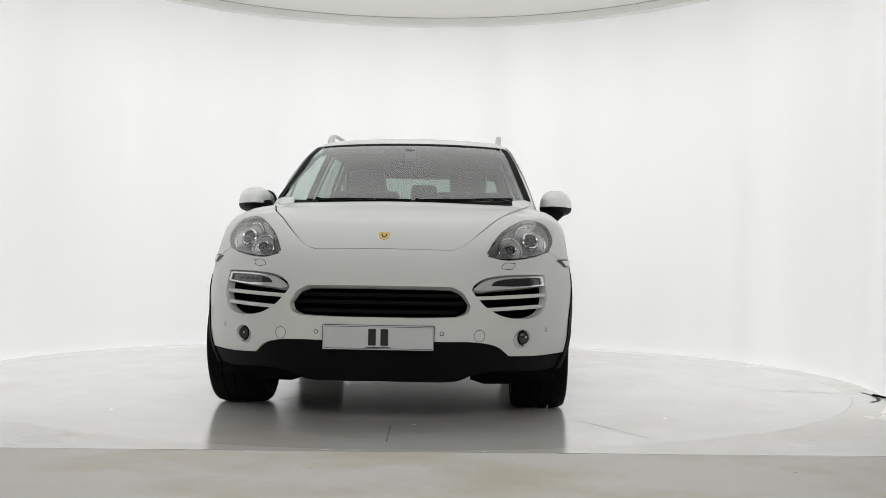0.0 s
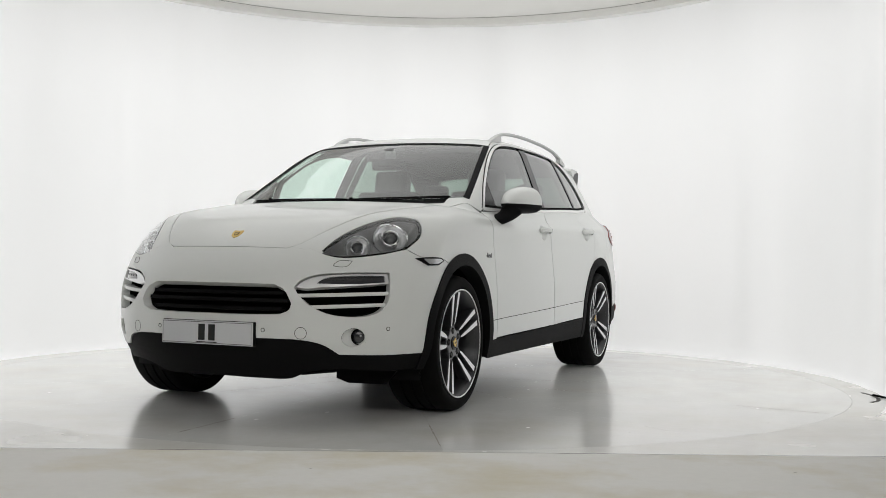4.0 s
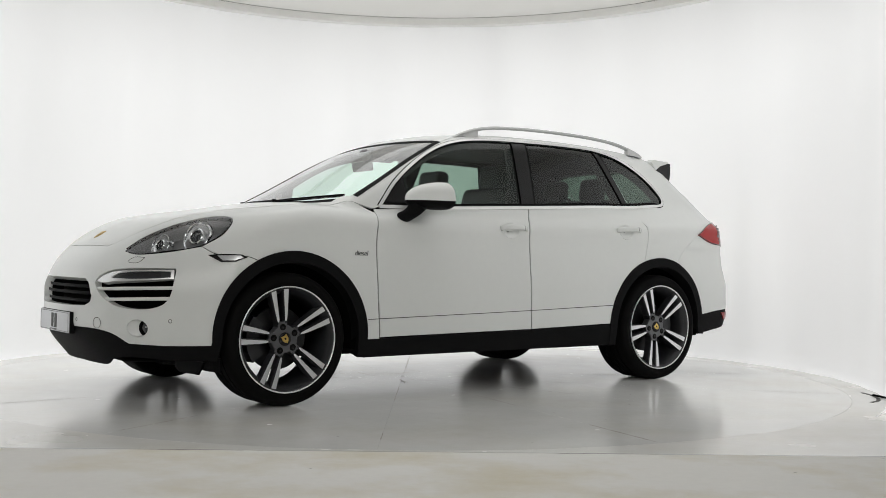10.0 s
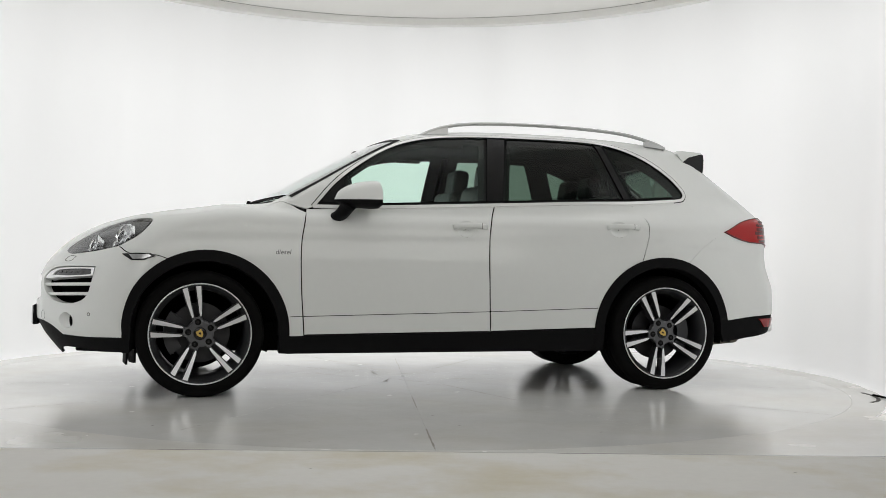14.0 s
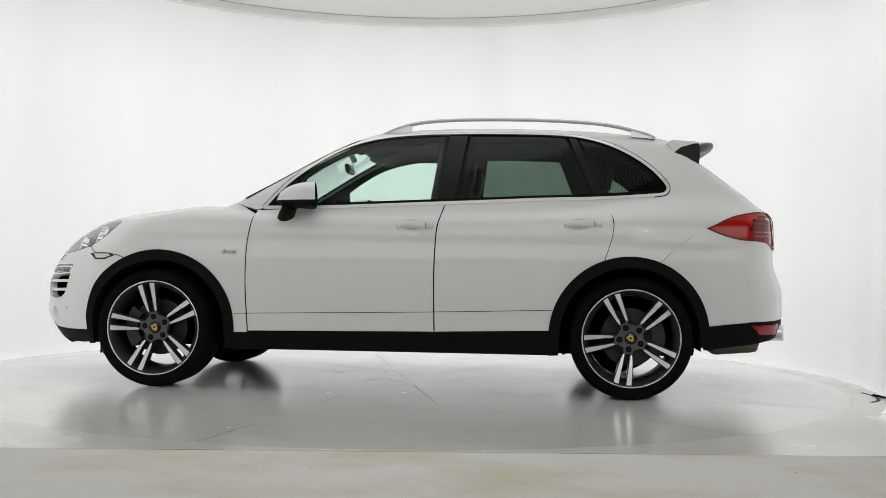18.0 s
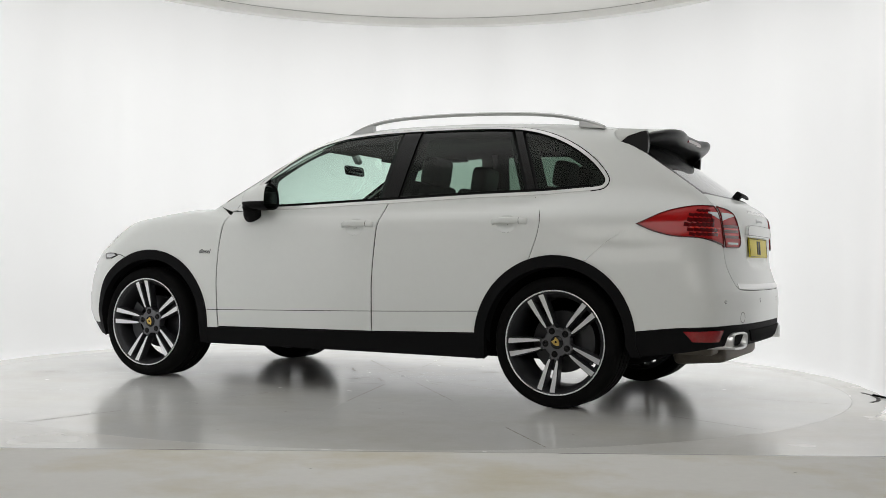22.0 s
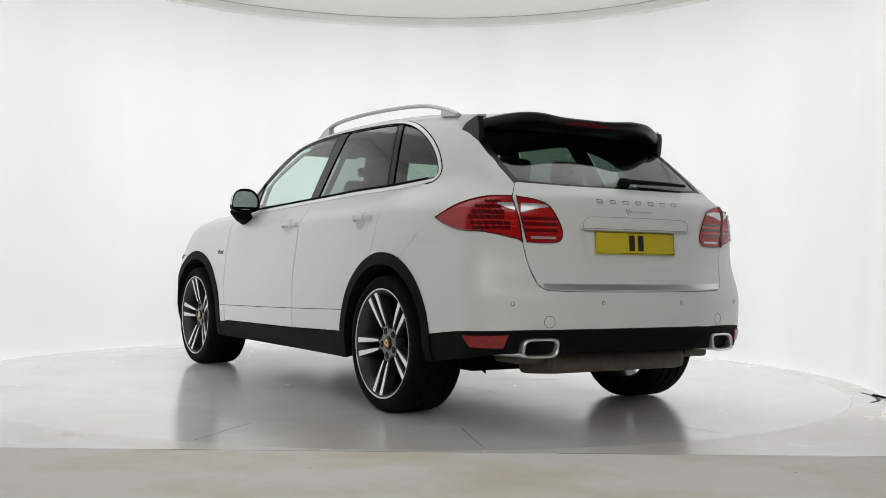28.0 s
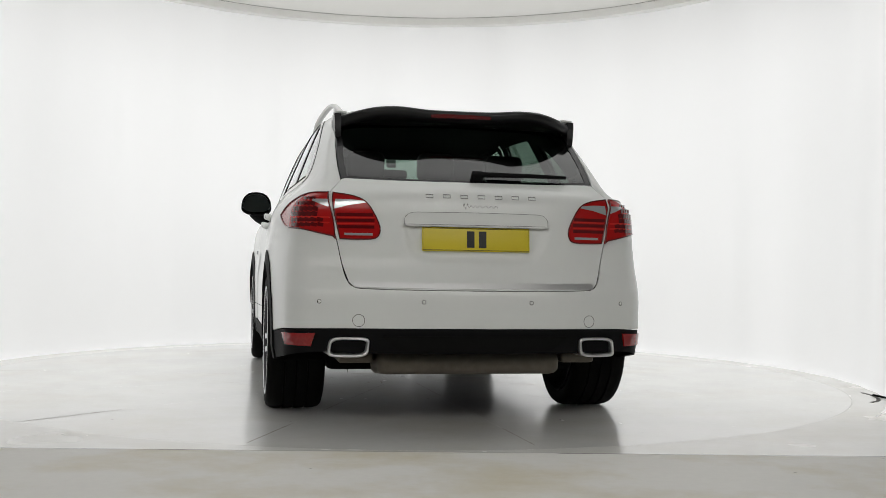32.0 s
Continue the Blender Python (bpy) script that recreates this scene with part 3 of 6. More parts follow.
def strip(name, chart, pts, width, mat, parent, off=0.0, both=False, depth=0.0, step=0.02, label=""):
    """A narrow band lying on the skin along a line of 3D points."""
    line = snap(spline(np.asarray(pts, float), step), chart)
    n = skin_normal(line)
    t = np.gradient(line, axis=0)
    s = np.cross(n, t)
    s /= np.maximum(np.linalg.norm(s, axis=1, keepdims=True), 1e-9)
    a, b = line + s * width / 2 + n * off, line - s * width / 2 + n * off
    c, d = b - n * max(depth, 0.002), a - n * max(depth, 0.002)
    k = len(line)
    v = np.vstack([a, b, c, d])
    f = []
    for i in range(k - 1):
        for r in range(4):
            q = (r + 1) % 4
            f.append((r * k + i, q * k + i, q * k + i + 1, r * k + i + 1))
    f += [(0, 3 * k, 2 * k, k), (k - 1, 2 * k - 1, 3 * k - 1, 4 * k - 1)]
    obs = []
    for sgn in (1, -1) if both else (1,):
        ff = f if sgn == -1 else [q[::-1] for q in f]
        ob = mesh_object(name, v * (1, sgn, 1), ff, mat, parent, False)
        if label:
            ob["label"] = label
        obs.append(ob)
    return obs if both else obs[0]

# ---- the car ----
car = new("car")
tagged(car, "white five-door SUV with black wheel arches parked on the turntable", "car")

ARCH_F, ARCH_R, ARCH = (1.42, 0.365), (-1.442, 0.365), 0.475


def arc(c, r, a0, a1, n=24):
    """Points of a wheel arch in the side view, by degrees from straight ahead."""
    return [(c[0] + r * math.cos(radians(a)), 0.95, c[1] + r * math.sin(radians(a))) for a in np.linspace(a0, a1, n)]


def at(x, z, y=0.9):
    return (x, y, z)


SEAM_F = [at(0.842, 1.10), at(0.858, 1.01), at(0.876, 0.89), at(0.877, 0.656), at(0.857, 0.355)]
SEAM_B = [at(-0.328, 1.146), at(-0.289, 1.014), at(-0.277, 0.843), at(-0.276, 0.673), at(-0.284, 0.374)]
SEAM_C = [at(-1.255, 1.186), at(-1.309, 1.131), at(-1.338, 1.049), at(-1.332, 0.963), at(-1.29, 0.82)]
SILL = [at(0.949, 0.352), at(-0.284, 0.374), at(-0.966, 0.395)]
DLO_TOP = [(0.80, 0.81, 1.112), (0.654, 0.757, 1.273), (0.452, 0.70, 1.418), (0.28, 0.663, 1.506), (0.104, 0.635, 1.555), (-0.109, 0.621, 1.579),
           (-0.43, 0.617, 1.589), (-0.788, 0.616, 1.589), (-1.111, 0.618, 1.572), (-1.324, 0.642, 1.519), (-1.498, 0.671, 1.43),
           (-1.617, 0.704, 1.334), (-1.668, 0.733, 1.262), (-1.65, 0.75, 1.228), (-1.58, 0.76, 1.212)]
BELT = [(-1.58, 0.76, 1.212), (-1.298, 0.792, 1.192), (-0.788, 0.81, 1.168), (-0.249, 0.829, 1.147), (0.439, 0.834, 1.117), (0.80, 0.81, 1.112)]
HEADLIGHT = [(2.205, 0.503, 0.831), (2.09, 0.552, 0.915), (1.935, 0.63, 0.984), (1.775, 0.725, 1.022), (1.722, 0.80, 1.008), (1.785, 0.845, 0.93),
             (1.90, 0.82, 0.857), (2.05, 0.722, 0.824), (2.172, 0.588, 0.811)]
HOOD_SIDE = [(2.236, 0.335, 0.853), (2.205, 0.388, 0.873), (2.081, 0.473, 0.944), (1.91, 0.558, 1.017), (1.67, 0.637, 1.066), (1.3, 0.715, 1.11), (0.985, 0.768, 1.142)]
GATE_SIDE = [(-2.21, 0.647, 1.195), (-2.291, 0.722, 1.112), (-2.298, 0.659, 0.895), (-2.312, 0.634, 0.788), (-2.35, 0.606, 0.70)]
TAIL_UP = [(-2.291, 0.722, 1.118), (-2.189, 0.80, 1.115), (-2.045, 0.866, 1.083), (-1.89, 0.908, 1.017)]
TAIL_LOW = [(-1.89, 0.908, 1.017), (-1.98, 0.908, 0.982), (-2.1, 0.90, 0.953), (-2.235, 0.832, 0.942), (-2.298, 0.68, 0.91)]
BUMP_R = [(-1.89, 0.908, 1.017), (-1.74, 0.93, 0.925), (-1.62, 0.95, 0.815)]


def intake_outline():
    """The outer air intake: a sharp top corner by the wheel, a rounded foot."""
    top = [(2.335, 0.440, 0.664), (2.322, 0.455, 0.69), (2.287, 0.503, 0.719), (2.235, 0.575, 0.733), (2.13, 0.705, 0.739), (2.03, 0.795, 0.739)]
    low = [(2.03, 0.795, 0.739), (2.033, 0.80, 0.726), (2.046, 0.806, 0.67), (2.062, 0.806, 0.605), (2.087, 0.788, 0.56), (2.137, 0.745, 0.533), (2.215, 0.665, 0.527), (2.278, 0.578, 0.545), (2.316, 0.508, 0.585), (2.332, 0.464, 0.63), (2.335, 0.440, 0.664)]
    return flat("belt", top, low, step=0.015)


def grille_outline():
    """The middle air intake: flat top, pointed flanks and a shorter foot."""
    half = [[(2.382, 0, 0.679), (2.378, 0.2, 0.679), (2.362, 0.345, 0.677)], [(2.362, 0.345, 0.677), (2.352, 0.392, 0.652), (2.346, 0.43, 0.588)],
            [(2.346, 0.43, 0.588), (2.352, 0.42, 0.558), (2.366, 0.375, 0.537)], [(2.366, 0.375, 0.537), (2.39, 0.2, 0.532), (2.40, 0, 0.532)]]
    return flat("belt", *half, *[list(mirror_pts(r))[::-1] for r in half[::-1]], step=0.015)


FOG = np.array((2.192, 0.688, 0.427))


def fog_rim(side, n=36):
    """Edge of the scoop in which a fog lamp sits, longer towards the middle of the car."""
    c, nrm = on_skin("belt", belt_uv(FOG))
    nrm = nrm[0]
    up = np.array([0, 0, 1.0]) - nrm * nrm[2]
    up /= np.linalg.norm(up)
    across = np.cross(up, nrm)
    pts = [c[0] + 0.058 * across * math.cos(a) + 0.044 * up * math.sin(a) for a in np.linspace(0, 2 * math.pi, n + 1)[:-1]]
    return snap(pts, "belt") * (1, side, 1)


HANDLES = ((-0.045, -0.262, 1.006), (-1.05, -1.265, 1.024))


def bowl_outline(x0, x1, z, k=1.0):
    cx = x0 * 0.6 + x1 * 0.4
    return belt_uv([(cx + k * 0.062 * math.cos(a), 0.9, z - 0.008 + k * 0.047 * math.sin(a)) for a in np.linspace(0, 2 * math.pi, 37)[:-1]])


def handle_hole(x0, x1, z):
    return bowl_outline(x0, x1, z)


def skin():
    arch_meet_r = math.degrees(math.asin((0.815 - ARCH_R[1]) / ARCH))
    # bonnet
    side = HOOD_SIDE
    front = [(2.236, -0.335, 0.853), (2.25, -0.2, 0.856), (2.254, 0, 0.857), (2.25, 0.2, 0.856), (2.236, 0.335, 0.853)]
    back = [(0.985, 0.768, 1.142), (1.10, 0.55, 1.15), (1.165, 0.3, 1.16), (1.19, 0, 1.165), (1.165, -0.3, 1.16), (1.10, -0.55, 1.15), (0.985, -0.768, 1.142)]
    panel("bonnet", "hull", flat("hull", front, side, back, list(mirror_pts(side))[::-1]), PAINT, car)
    # front doors, rear doors
    panel("front_door", "belt", flat("belt", SEAM_F, [SEAM_F[-1], at(-0.284, 0.374)], SEAM_B[::-1],
                                     [SEAM_B[0], (0.439, 0.834, 1.117), SEAM_F[0]]), PAINT, car, both=True, gap=0.004, holes=[handle_hole(*HANDLES[0])])
    panel("rear_door", "belt", flat("belt", SEAM_B, [SEAM_B[-1], at(-0.966, 0.395)], arc(ARCH_R, ARCH, 3.6, 71.4), SEAM_C[::-1],
                                    [SEAM_C[0], (-0.788, 0.81, 1.168), SEAM_B[0]]), PAINT, car, both=True, gap=0.004, holes=[handle_hole(*HANDLES[1])])
    # wings
    t = math.degrees(math.asin((0.788 - ARCH_F[1]) / ARCH))
    wing = flat("hull", SEAM_F[::-1], [SEAM_F[0], (0.93, 0.80, 1.125), (0.985, 0.768, 1.142)], HOOD_SIDE[::-1][:-1],
                [(2.205, 0.388, 0.873), (2.205, 0.503, 0.831)], HEADLIGHT[:7], [HEADLIGHT[6], (1.85, 0.88, 0.82), (1.80, 0.92, 0.812), (1.692, 0.944, 0.807), (1.635, 0.947, 0.788)],
                arc(ARCH_F, ARCH, t, 181.5), [at(0.949, 0.352), SEAM_F[-1]])
    panel("front_wing", "hull", wing, PAINT, car, both=True)
    # side frame: screen pillar, roof edge and rear quarter
    roof_seam = [(0.24, 0.63, 1.55), (0.1, 0.60, 1.59), (-0.5, 0.56, 1.63), (-1.1, 0.56, 1.62), (-1.5, 0.565, 1.60), (-1.72, 0.575, 1.555)]
    frame_poly = flat("hull", [(0.842, 0.82, 1.10), (0.93, 0.80, 1.125), (0.985, 0.768, 1.142)], [(0.985, 0.768, 1.142), (0.93, 0.752, 1.16), (0.75, 0.72, 1.26), (0.5, 0.68, 1.41), (0.24, 0.63, 1.55)],
                      roof_seam, [(-1.72, 0.575, 1.555), (-1.838, 0.618, 1.433), (-2.045, 0.636, 1.288), (-2.21, 0.647, 1.195)], GATE_SIDE[:2], TAIL_UP, BUMP_R,
                      arc(ARCH_R, ARCH, 180 - arch_meet_r, 72)[:], SEAM_C[::-1], [SEAM_C[0], BELT[1], BELT[0]], DLO_TOP[::-1], [DLO_TOP[0], (0.842, 0.82, 1.10)])
    panel("side_frame", "hull", frame_poly, PAINT, car, gap=0.0016, both=True)
    # roof
    rs = list(mirror_pts(roof_seam))
    header = [(0.24, -0.63, 1.55), (0.275, -0.3, 1.585), (0.29, 0, 1.6), (0.275, 0.3, 1.585), (0.24, 0.63, 1.55)]
    tail = [(-1.72, 0.575, 1.555), (-1.76, 0.3, 1.59), (-1.77, 0, 1.60), (-1.76, -0.3, 1.59), (-1.72, -0.575, 1.555)]
    panel("roof", "hull", flat("hull", header, roof_seam, tail, rs[::-1]), PAINT, car)
    # front bumper
    low = [(2.397, 0, 0.417), (2.385, 0.268, 0.418), (2.325, 0.482, 0.412), (2.274, 0.564, 0.39), (2.211, 0.62, 0.342)]
    low2 = [(2.211, 0.62, 0.342), (2.072, 0.764, 0.336), (1.884, 0.90, 0.34)]
    i_l = intake_outline()
    half = [(HEADLIGHT[6]), *HEADLIGHT[6:], HEADLIGHT[0]]
    left = [[(1.635, 0.947, 0.788), (1.692, 0.944, 0.807), (1.80, 0.92, 0.812), (1.85, 0.88, 0.82), HEADLIGHT[6]], HEADLIGHT[6:] + [HEADLIGHT[0]],
            [HEADLIGHT[0], (2.205, 0.388, 0.873)], [(2.205, 0.388, 0.873), (2.236, 0.335, 0.853)]]
    mir = lambda runs: [list(mirror_pts(r))[::-1] for r in runs[::-1]]
    arch_low = [arc(ARCH_F, ARCH, -3, t)]
    outer = flat("belt", *arch_low, *left, front[::-1], *mir(left), *mir(arch_low), list(mirror_pts(low2))[::-1], list(mirror_pts(low))[::-1], low, low2)
    g = grille_outline()
    i_r = belt_uv(mirror_pts(on_skin("belt", i_l)[0]))
    fogs = [belt_uv(fog_rim(s)) for s in (1, -1)]
    panel("front_bumper", "belt", outer, PAINT, car, holes=[g, i_l, i_r, *fogs], gap=0.0015, thick=0.05)
    # rear bumper and tailgate
    gate = flat("belt", GATE_SIDE[:2], GATE_SIDE[1:], [(-2.35, 0.606, 0.70), (-2.365, 0.575, 0.675), (-2.385, 0.5, 0.668), (-2.41, 0, 0.663), (-2.385, -0.5, 0.668), (-2.365, -0.575, 0.675), (-2.35, -0.606, 0.70)],
                list(mirror_pts(GATE_SIDE[1:]))[::-1], list(mirror_pts(GATE_SIDE[:2]))[::-1],
                [(-2.21, -0.647, 1.195), (-2.281, -0.39, 1.187), (-2.31, 0, 1.185), (-2.281, 0.39, 1.187), (-2.21, 0.647, 1.195)])
    recess = belt_uv(snap(spline([(-2.35, 0.36, 0.985), (-2.355, 0.352, 0.92), (-2.36, 0.318, 0.83), (-2.365, 0.25, 0.797), (-2.37, 0, 0.79), (-2.365, -0.25, 0.797),
                                  (-2.36, -0.318, 0.83), (-2.355, -0.352, 0.92), (-2.35, -0.36, 0.985), (-2.36, 0, 0.995)], 0.02, True), "belt"))

    def pressed(uv):
        inn = inside(recess, uv)
        d = np.full(len(uv), 9.0)
        for c in recess:
            d = np.minimum(d, np.linalg.norm(uv - c, axis=1))
        return -0.016 * np.clip(np.where(inn, d, 0) / 0.03, 0, 1) ** 1.5
    panel("tailgate", "belt", gate, PAINT, car, bulge=pressed, h=0.016)
    rl = [(-1.915, 0.93, 0.445), (-1.966, 0.93, 0.451), (-2.15, 0.91, 0.47), (-2.322, 0.751, 0.481), (-2.38, 0.5, 0.485), (-2.423, 0, 0.486)]
    gs = GATE_SIDE[2:] + [(-2.365, 0.575, 0.675), (-2.385, 0.5, 0.668), (-2.41, 0, 0.663)]
    rb = [arc(ARCH_R, ARCH, 170.5, 180 - arch_meet_r), BUMP_R[::-1], TAIL_LOW, [TAIL_LOW[-1], GATE_SIDE[2]], gs]
    panel("rear_bumper", "belt", flat("belt", *rb, *mir(rb), list(mirror_pts(rl)), rl[::-1]), PAINT, car, gap=0.0012)
    # glass
    ws = [[(0.93, 0.752, 1.16), (0.75, 0.72, 1.26), (0.5, 0.68, 1.41), (0.24, 0.63, 1.55)], header[::-1],
          list(mirror_pts([(0.93, 0.752, 1.16), (0.75, 0.72, 1.26), (0.5, 0.68, 1.41), (0.24, 0.63, 1.55)]))[::-1],
          [(0.93, -0.752, 1.16), (1.06, -0.45, 1.17), (1.11, 0, 1.175), (1.06, 0.45, 1.17), (0.93, 0.752, 1.16)]]
    panel("windscreen", "hull", flat("hull", *ws), GLASS, car, thick=0, gap=0.003, off=-0.003)
    rg = [[(-1.72, 0.575, 1.555), (-1.838, 0.618, 1.433), (-2.045, 0.636, 1.288), (-2.21, 0.647, 1.195)],
          [(-2.21, 0.647, 1.195), (-2.281, 0.39, 1.187), (-2.31, 0, 1.185), (-2.281, -0.39, 1.187), (-2.21, -0.647, 1.195)],
          list(mirror_pts([(-1.72, 0.575, 1.555), (-1.838, 0.618, 1.433), (-2.045, 0.636, 1.288), (-2.21, 0.647, 1.195)]))[::-1], tail[::-1]]
    panel("rear_window", "hull", flat("hull", *rg), REAR_GLASS, car, thick=0, off=-0.003)
    # black lower body
    panel("sill", "belt", flat("belt", SILL, [SILL[-1], at(-0.985, 0.25)], [at(-0.985, 0.25), at(0.96, 0.243)], [at(0.96, 0.243), SILL[0]]), BLACK, car, off=0.003, both=True)
    chin = [(2.25, 0, 0.208), (2.23, 0.2, 0.206), (2.20, 0.36, 0.212), (2.18, 0.43, 0.245), (2.14, 0.55, 0.262), (1.98, 0.78, 0.25), (1.848, 0.9, 0.262)]
    panel("front_valance", "belt", flat("belt", low, low2, [(1.884, 0.9, 0.34), (1.85, 0.9, 0.34), (1.848, 0.9, 0.262)], chin[::-1], list(mirror_pts(chin)), [(1.848, -0.9, 0.262), (1.85, -0.9, 0.34), (1.884, -0.9, 0.34)],
                                        list(mirror_pts(low2))[::-1], list(mirror_pts(low))[::-1]), BLACK, car, off=-0.004)
    rv = [(-1.872, 0.93, 0.442)] + rl
    skirt = [(-1.868, 0.92, 0.30), (-2.1, 0.9, 0.33), (-2.28, 0.75, 0.365), (-2.36, 0.5, 0.365), (-2.39, 0, 0.365)]
    panel("rear_valance", "belt", flat("belt", rv, list(mirror_pts(rv))[::-1], [(-1.872, -0.93, 0.442), (-1.868, -0.92, 0.30)], list(mirror_pts(skirt)), skirt[::-1], [skirt[0], rv[0]]), BLACK, car, off=-0.003)
    # arch flares
    for c, a0, a1, foot0, foot1 in ((ARCH_F, 0, 180, 0.252, 0.244), (ARCH_R, 0, 180, 0.248, 0.30)):
        out, inn = arc(c, ARCH + 0.006, a0, a1), arc(c, 0.412, a0, a1)
        runs = [out]
        if foot1:
            runs += [[out[-1], at(out[-1][0] + 0.004, foot1)], [at(out[-1][0] + 0.004, foot1), at(inn[-1][0] - 0.004, foot1 + 0.004)], [at(inn[-1][0] - 0.004, foot1 + 0.004), inn[-1]]]
        else:
            runs.append([out[-1], inn[-1]])
        runs.append(inn[::-1])
        if foot0:
            runs += [[inn[0], at(inn[0][0] + 0.004, foot0 + 0.004)], [at(inn[0][0] + 0.004, foot0 + 0.004), at(out[0][0] - 0.004, foot0)], [at(out[0][0] - 0.004, foot0), out[0]]]
        else:
            runs.append([inn[0], out[0]])
        panel("wheel_arch_trim", "belt", flat("belt", *runs), BLACK, car, off=0.006, thick=0.08, both=True)


skin()

WHEEL_R = 0.362


def wheel(x, side, phase):
    """Rim with five twin spokes; local y points outwards."""
    m = pose(x, side * (0.797 if side > 0 else 0.828), 0.363, 0, 0, 0 if side > 0 else 180)
    barrel = [(0.275, 0.125), (0.288, 0.14), (0.29, 0.146), (0.284, 0.148), (0.272, 0.138), (0.262, 0.10), (0.255, -0.10), (0.28, -0.14), (0.275, -0.145), (0.245, -0.1), (0.25, 0.1), (0.268, 0.125)]
    w = part("wheel", lathe_bm(barrel, 80, closed=True), RIM_DARK, car, angle=40)
    w.matrix_basis = m
    lip = part("rim_lip", lathe_bm([(0.2795, 0.142), (0.282, 0.1465), (0.286, 0.1495), (0.2895, 0.148), (0.288, 0.139)], 96), RIM_FACE, w, angle=40)
    R = WHEEL_R
    prof = [(0.282, 0.135), (0.30, 0.147), (0.325, 0.149), (0.345, 0.142), (R - 0.006, 0.128), (R, 0.105)]
    for g in (0.06, 0.0, -0.06):
        prof += [(R, g + 0.006), (R - 0.008, g + 0.005), (R - 0.008, g - 0.005), (R, g - 0.006)]
    prof += [(R, -0.105), (R - 0.006, -0.128), (0.345, -0.142), (0.32, -0.149), (0.282, -0.135), (0.27, 0)]
    part("tyre", lathe_bm(prof, 96, closed=True), RUBBER, w, "low-profile black rubber tyre", angle=50)
    # spokes: dark body with a bright machined face, pointed towards the hub
    for k in range(5):
        for s in (-1, 1):
            verts, faces = [], []
            st = [(0.060, 0.020, 0.006, 0.094), (0.098, 0.0225, 0.0035, 0.108), (0.112, 0.024, 0.0075, 0.112), (0.16, 0.029, 0.0105, 0.121), (0.22, 0.034, 0.0135, 0.131), (0.277, 0.0385, 0.0165, 0.1405)]
            for r, cx, hw, top in st:
                cx = s * cx
                verts += [(cx - hw * 0.92, top, r), (cx + hw * 0.92, top, r), (cx + hw * 1.15 + 0.002, top - 0.007, r), (cx + hw * 1.2 + 0.003, top - 0.055, r), (cx - hw * 1.2 - 0.003, top - 0.055, r), (cx - hw * 1.15 - 0.002, top - 0.007, r)]
            n = 6
            for i in range(len(st) - 1):
                faces += [(i * n + a, i * n + (a + 1) % n, (i + 1) * n + (a + 1) % n, (i + 1) * n + a) for a in range(1, n)]
            faces += [tuple(range(n)), tuple((len(st) - 1) * n + a for a in range(n))[::-1], (0, 1, n + 1, n)]
            tw = Euler((0, radians(phase + 72 * k), 0)).to_matrix()
            sp = mesh_object("spoke", [tw @ Vector(v) for v in verts], faces, RIM_DARK, w, False)
            fv = []
            for i in range(1, len(st)):
                fv += [tw @ Vector(verts[i * n]), tw @ Vector(verts[i * n + 1])]
            mesh_object("spoke_face", fv, [(2 * i, 2 * i + 1, 2 * i + 3, 2 * i + 2) for i in range(len(st) - 2)], RIM_FACE, sp, False)
        # web of the hub running out between the twin spokes
        tw = Euler((0, radians(phase + 72 * k), 0)).to_matrix()
        web = [(-0.032, 0.045), (-0.027, 0.085), (-0.020, 0.104), (-0.011, 0.097), (0.0, 0.094), (0.011, 0.097), (0.020, 0.104), (0.027, 0.085), (0.032, 0.045)]
        v = [tw @ Vector((a, 0.1035, b)) for a, b in web] + [tw @ Vector((a, 0.075, b)) for a, b in web]
        q = len(web)
        mesh_object("hub_web", v, [tuple(range(q)), *[(i, i + q, (i + 1) % q + q, (i + 1) % q) for i in range(q)]], HUB_GREY, w, False)
    part("hub", lathe_bm([(0.0, 0.105), (0.05, 0.105), (0.072, 0.1045), (0.078, 0.10), (0.08, 0.06), (0.06, 0.03), (0.0, 0.03)], 48), HUB_GREY, w, angle=30)
    part("hub_cap", lathe_bm([(0.0, 0.113), (0.030, 0.112), (0.036, 0.109), (0.038, 0.10)], 40), GLOSS_BLACK, w, "dark hub cap with a gold crest", angle=30)
    sh = [(-0.017, 0.023), (0, 0.020), (0.017, 0.023), (0.019, 0.002), (0.013, -0.013), (0, -0.024), (-0.013, -0.013), (-0.019, 0.002)]
    ct = Euler((0, radians(phase + 20), 0)).to_matrix()
    crest = mesh_object("hub_crest", [ct @ Vector((a, 0.1155, b)) for a, b in sh] + [ct @ Vector((a, 0.108, b)) for a, b in sh], [tuple(range(8)), *[(i, i + 8, (i + 1) % 8 + 8, (i + 1) % 8) for i in range(8)]], GOLD, w, False)
    mesh_object("crest_field", [ct @ Vector((a * 0.3, 0.1162, b * 0.3 + 0.002)) for a, b in sh], [tuple(range(8))], GLOSS_BLACK, crest, False)
    for k in range(5):
        a = radians(phase + 72 * k)
        m2 = pose(0.067 * math.sin(a), 0, 0.067 * math.cos(a))
        # Dark disc on the hub face stands in for a shaded hole.
        hole = part("bolt_hole_shade", lathe_bm([(0.0, 0.1062), (0.0165, 0.1062), (0.018, 0.1056), (0.0182, 0.10)], 20, m2), GAP, w, smooth=False)
        part("wheel_bolt", lathe_bm([(0.0, 0.107), (0.006, 0.107), (0.0095, 0.1065), (0.0098, 0.10)], 6, m2), GLOSS_BLACK, w, smooth=False)
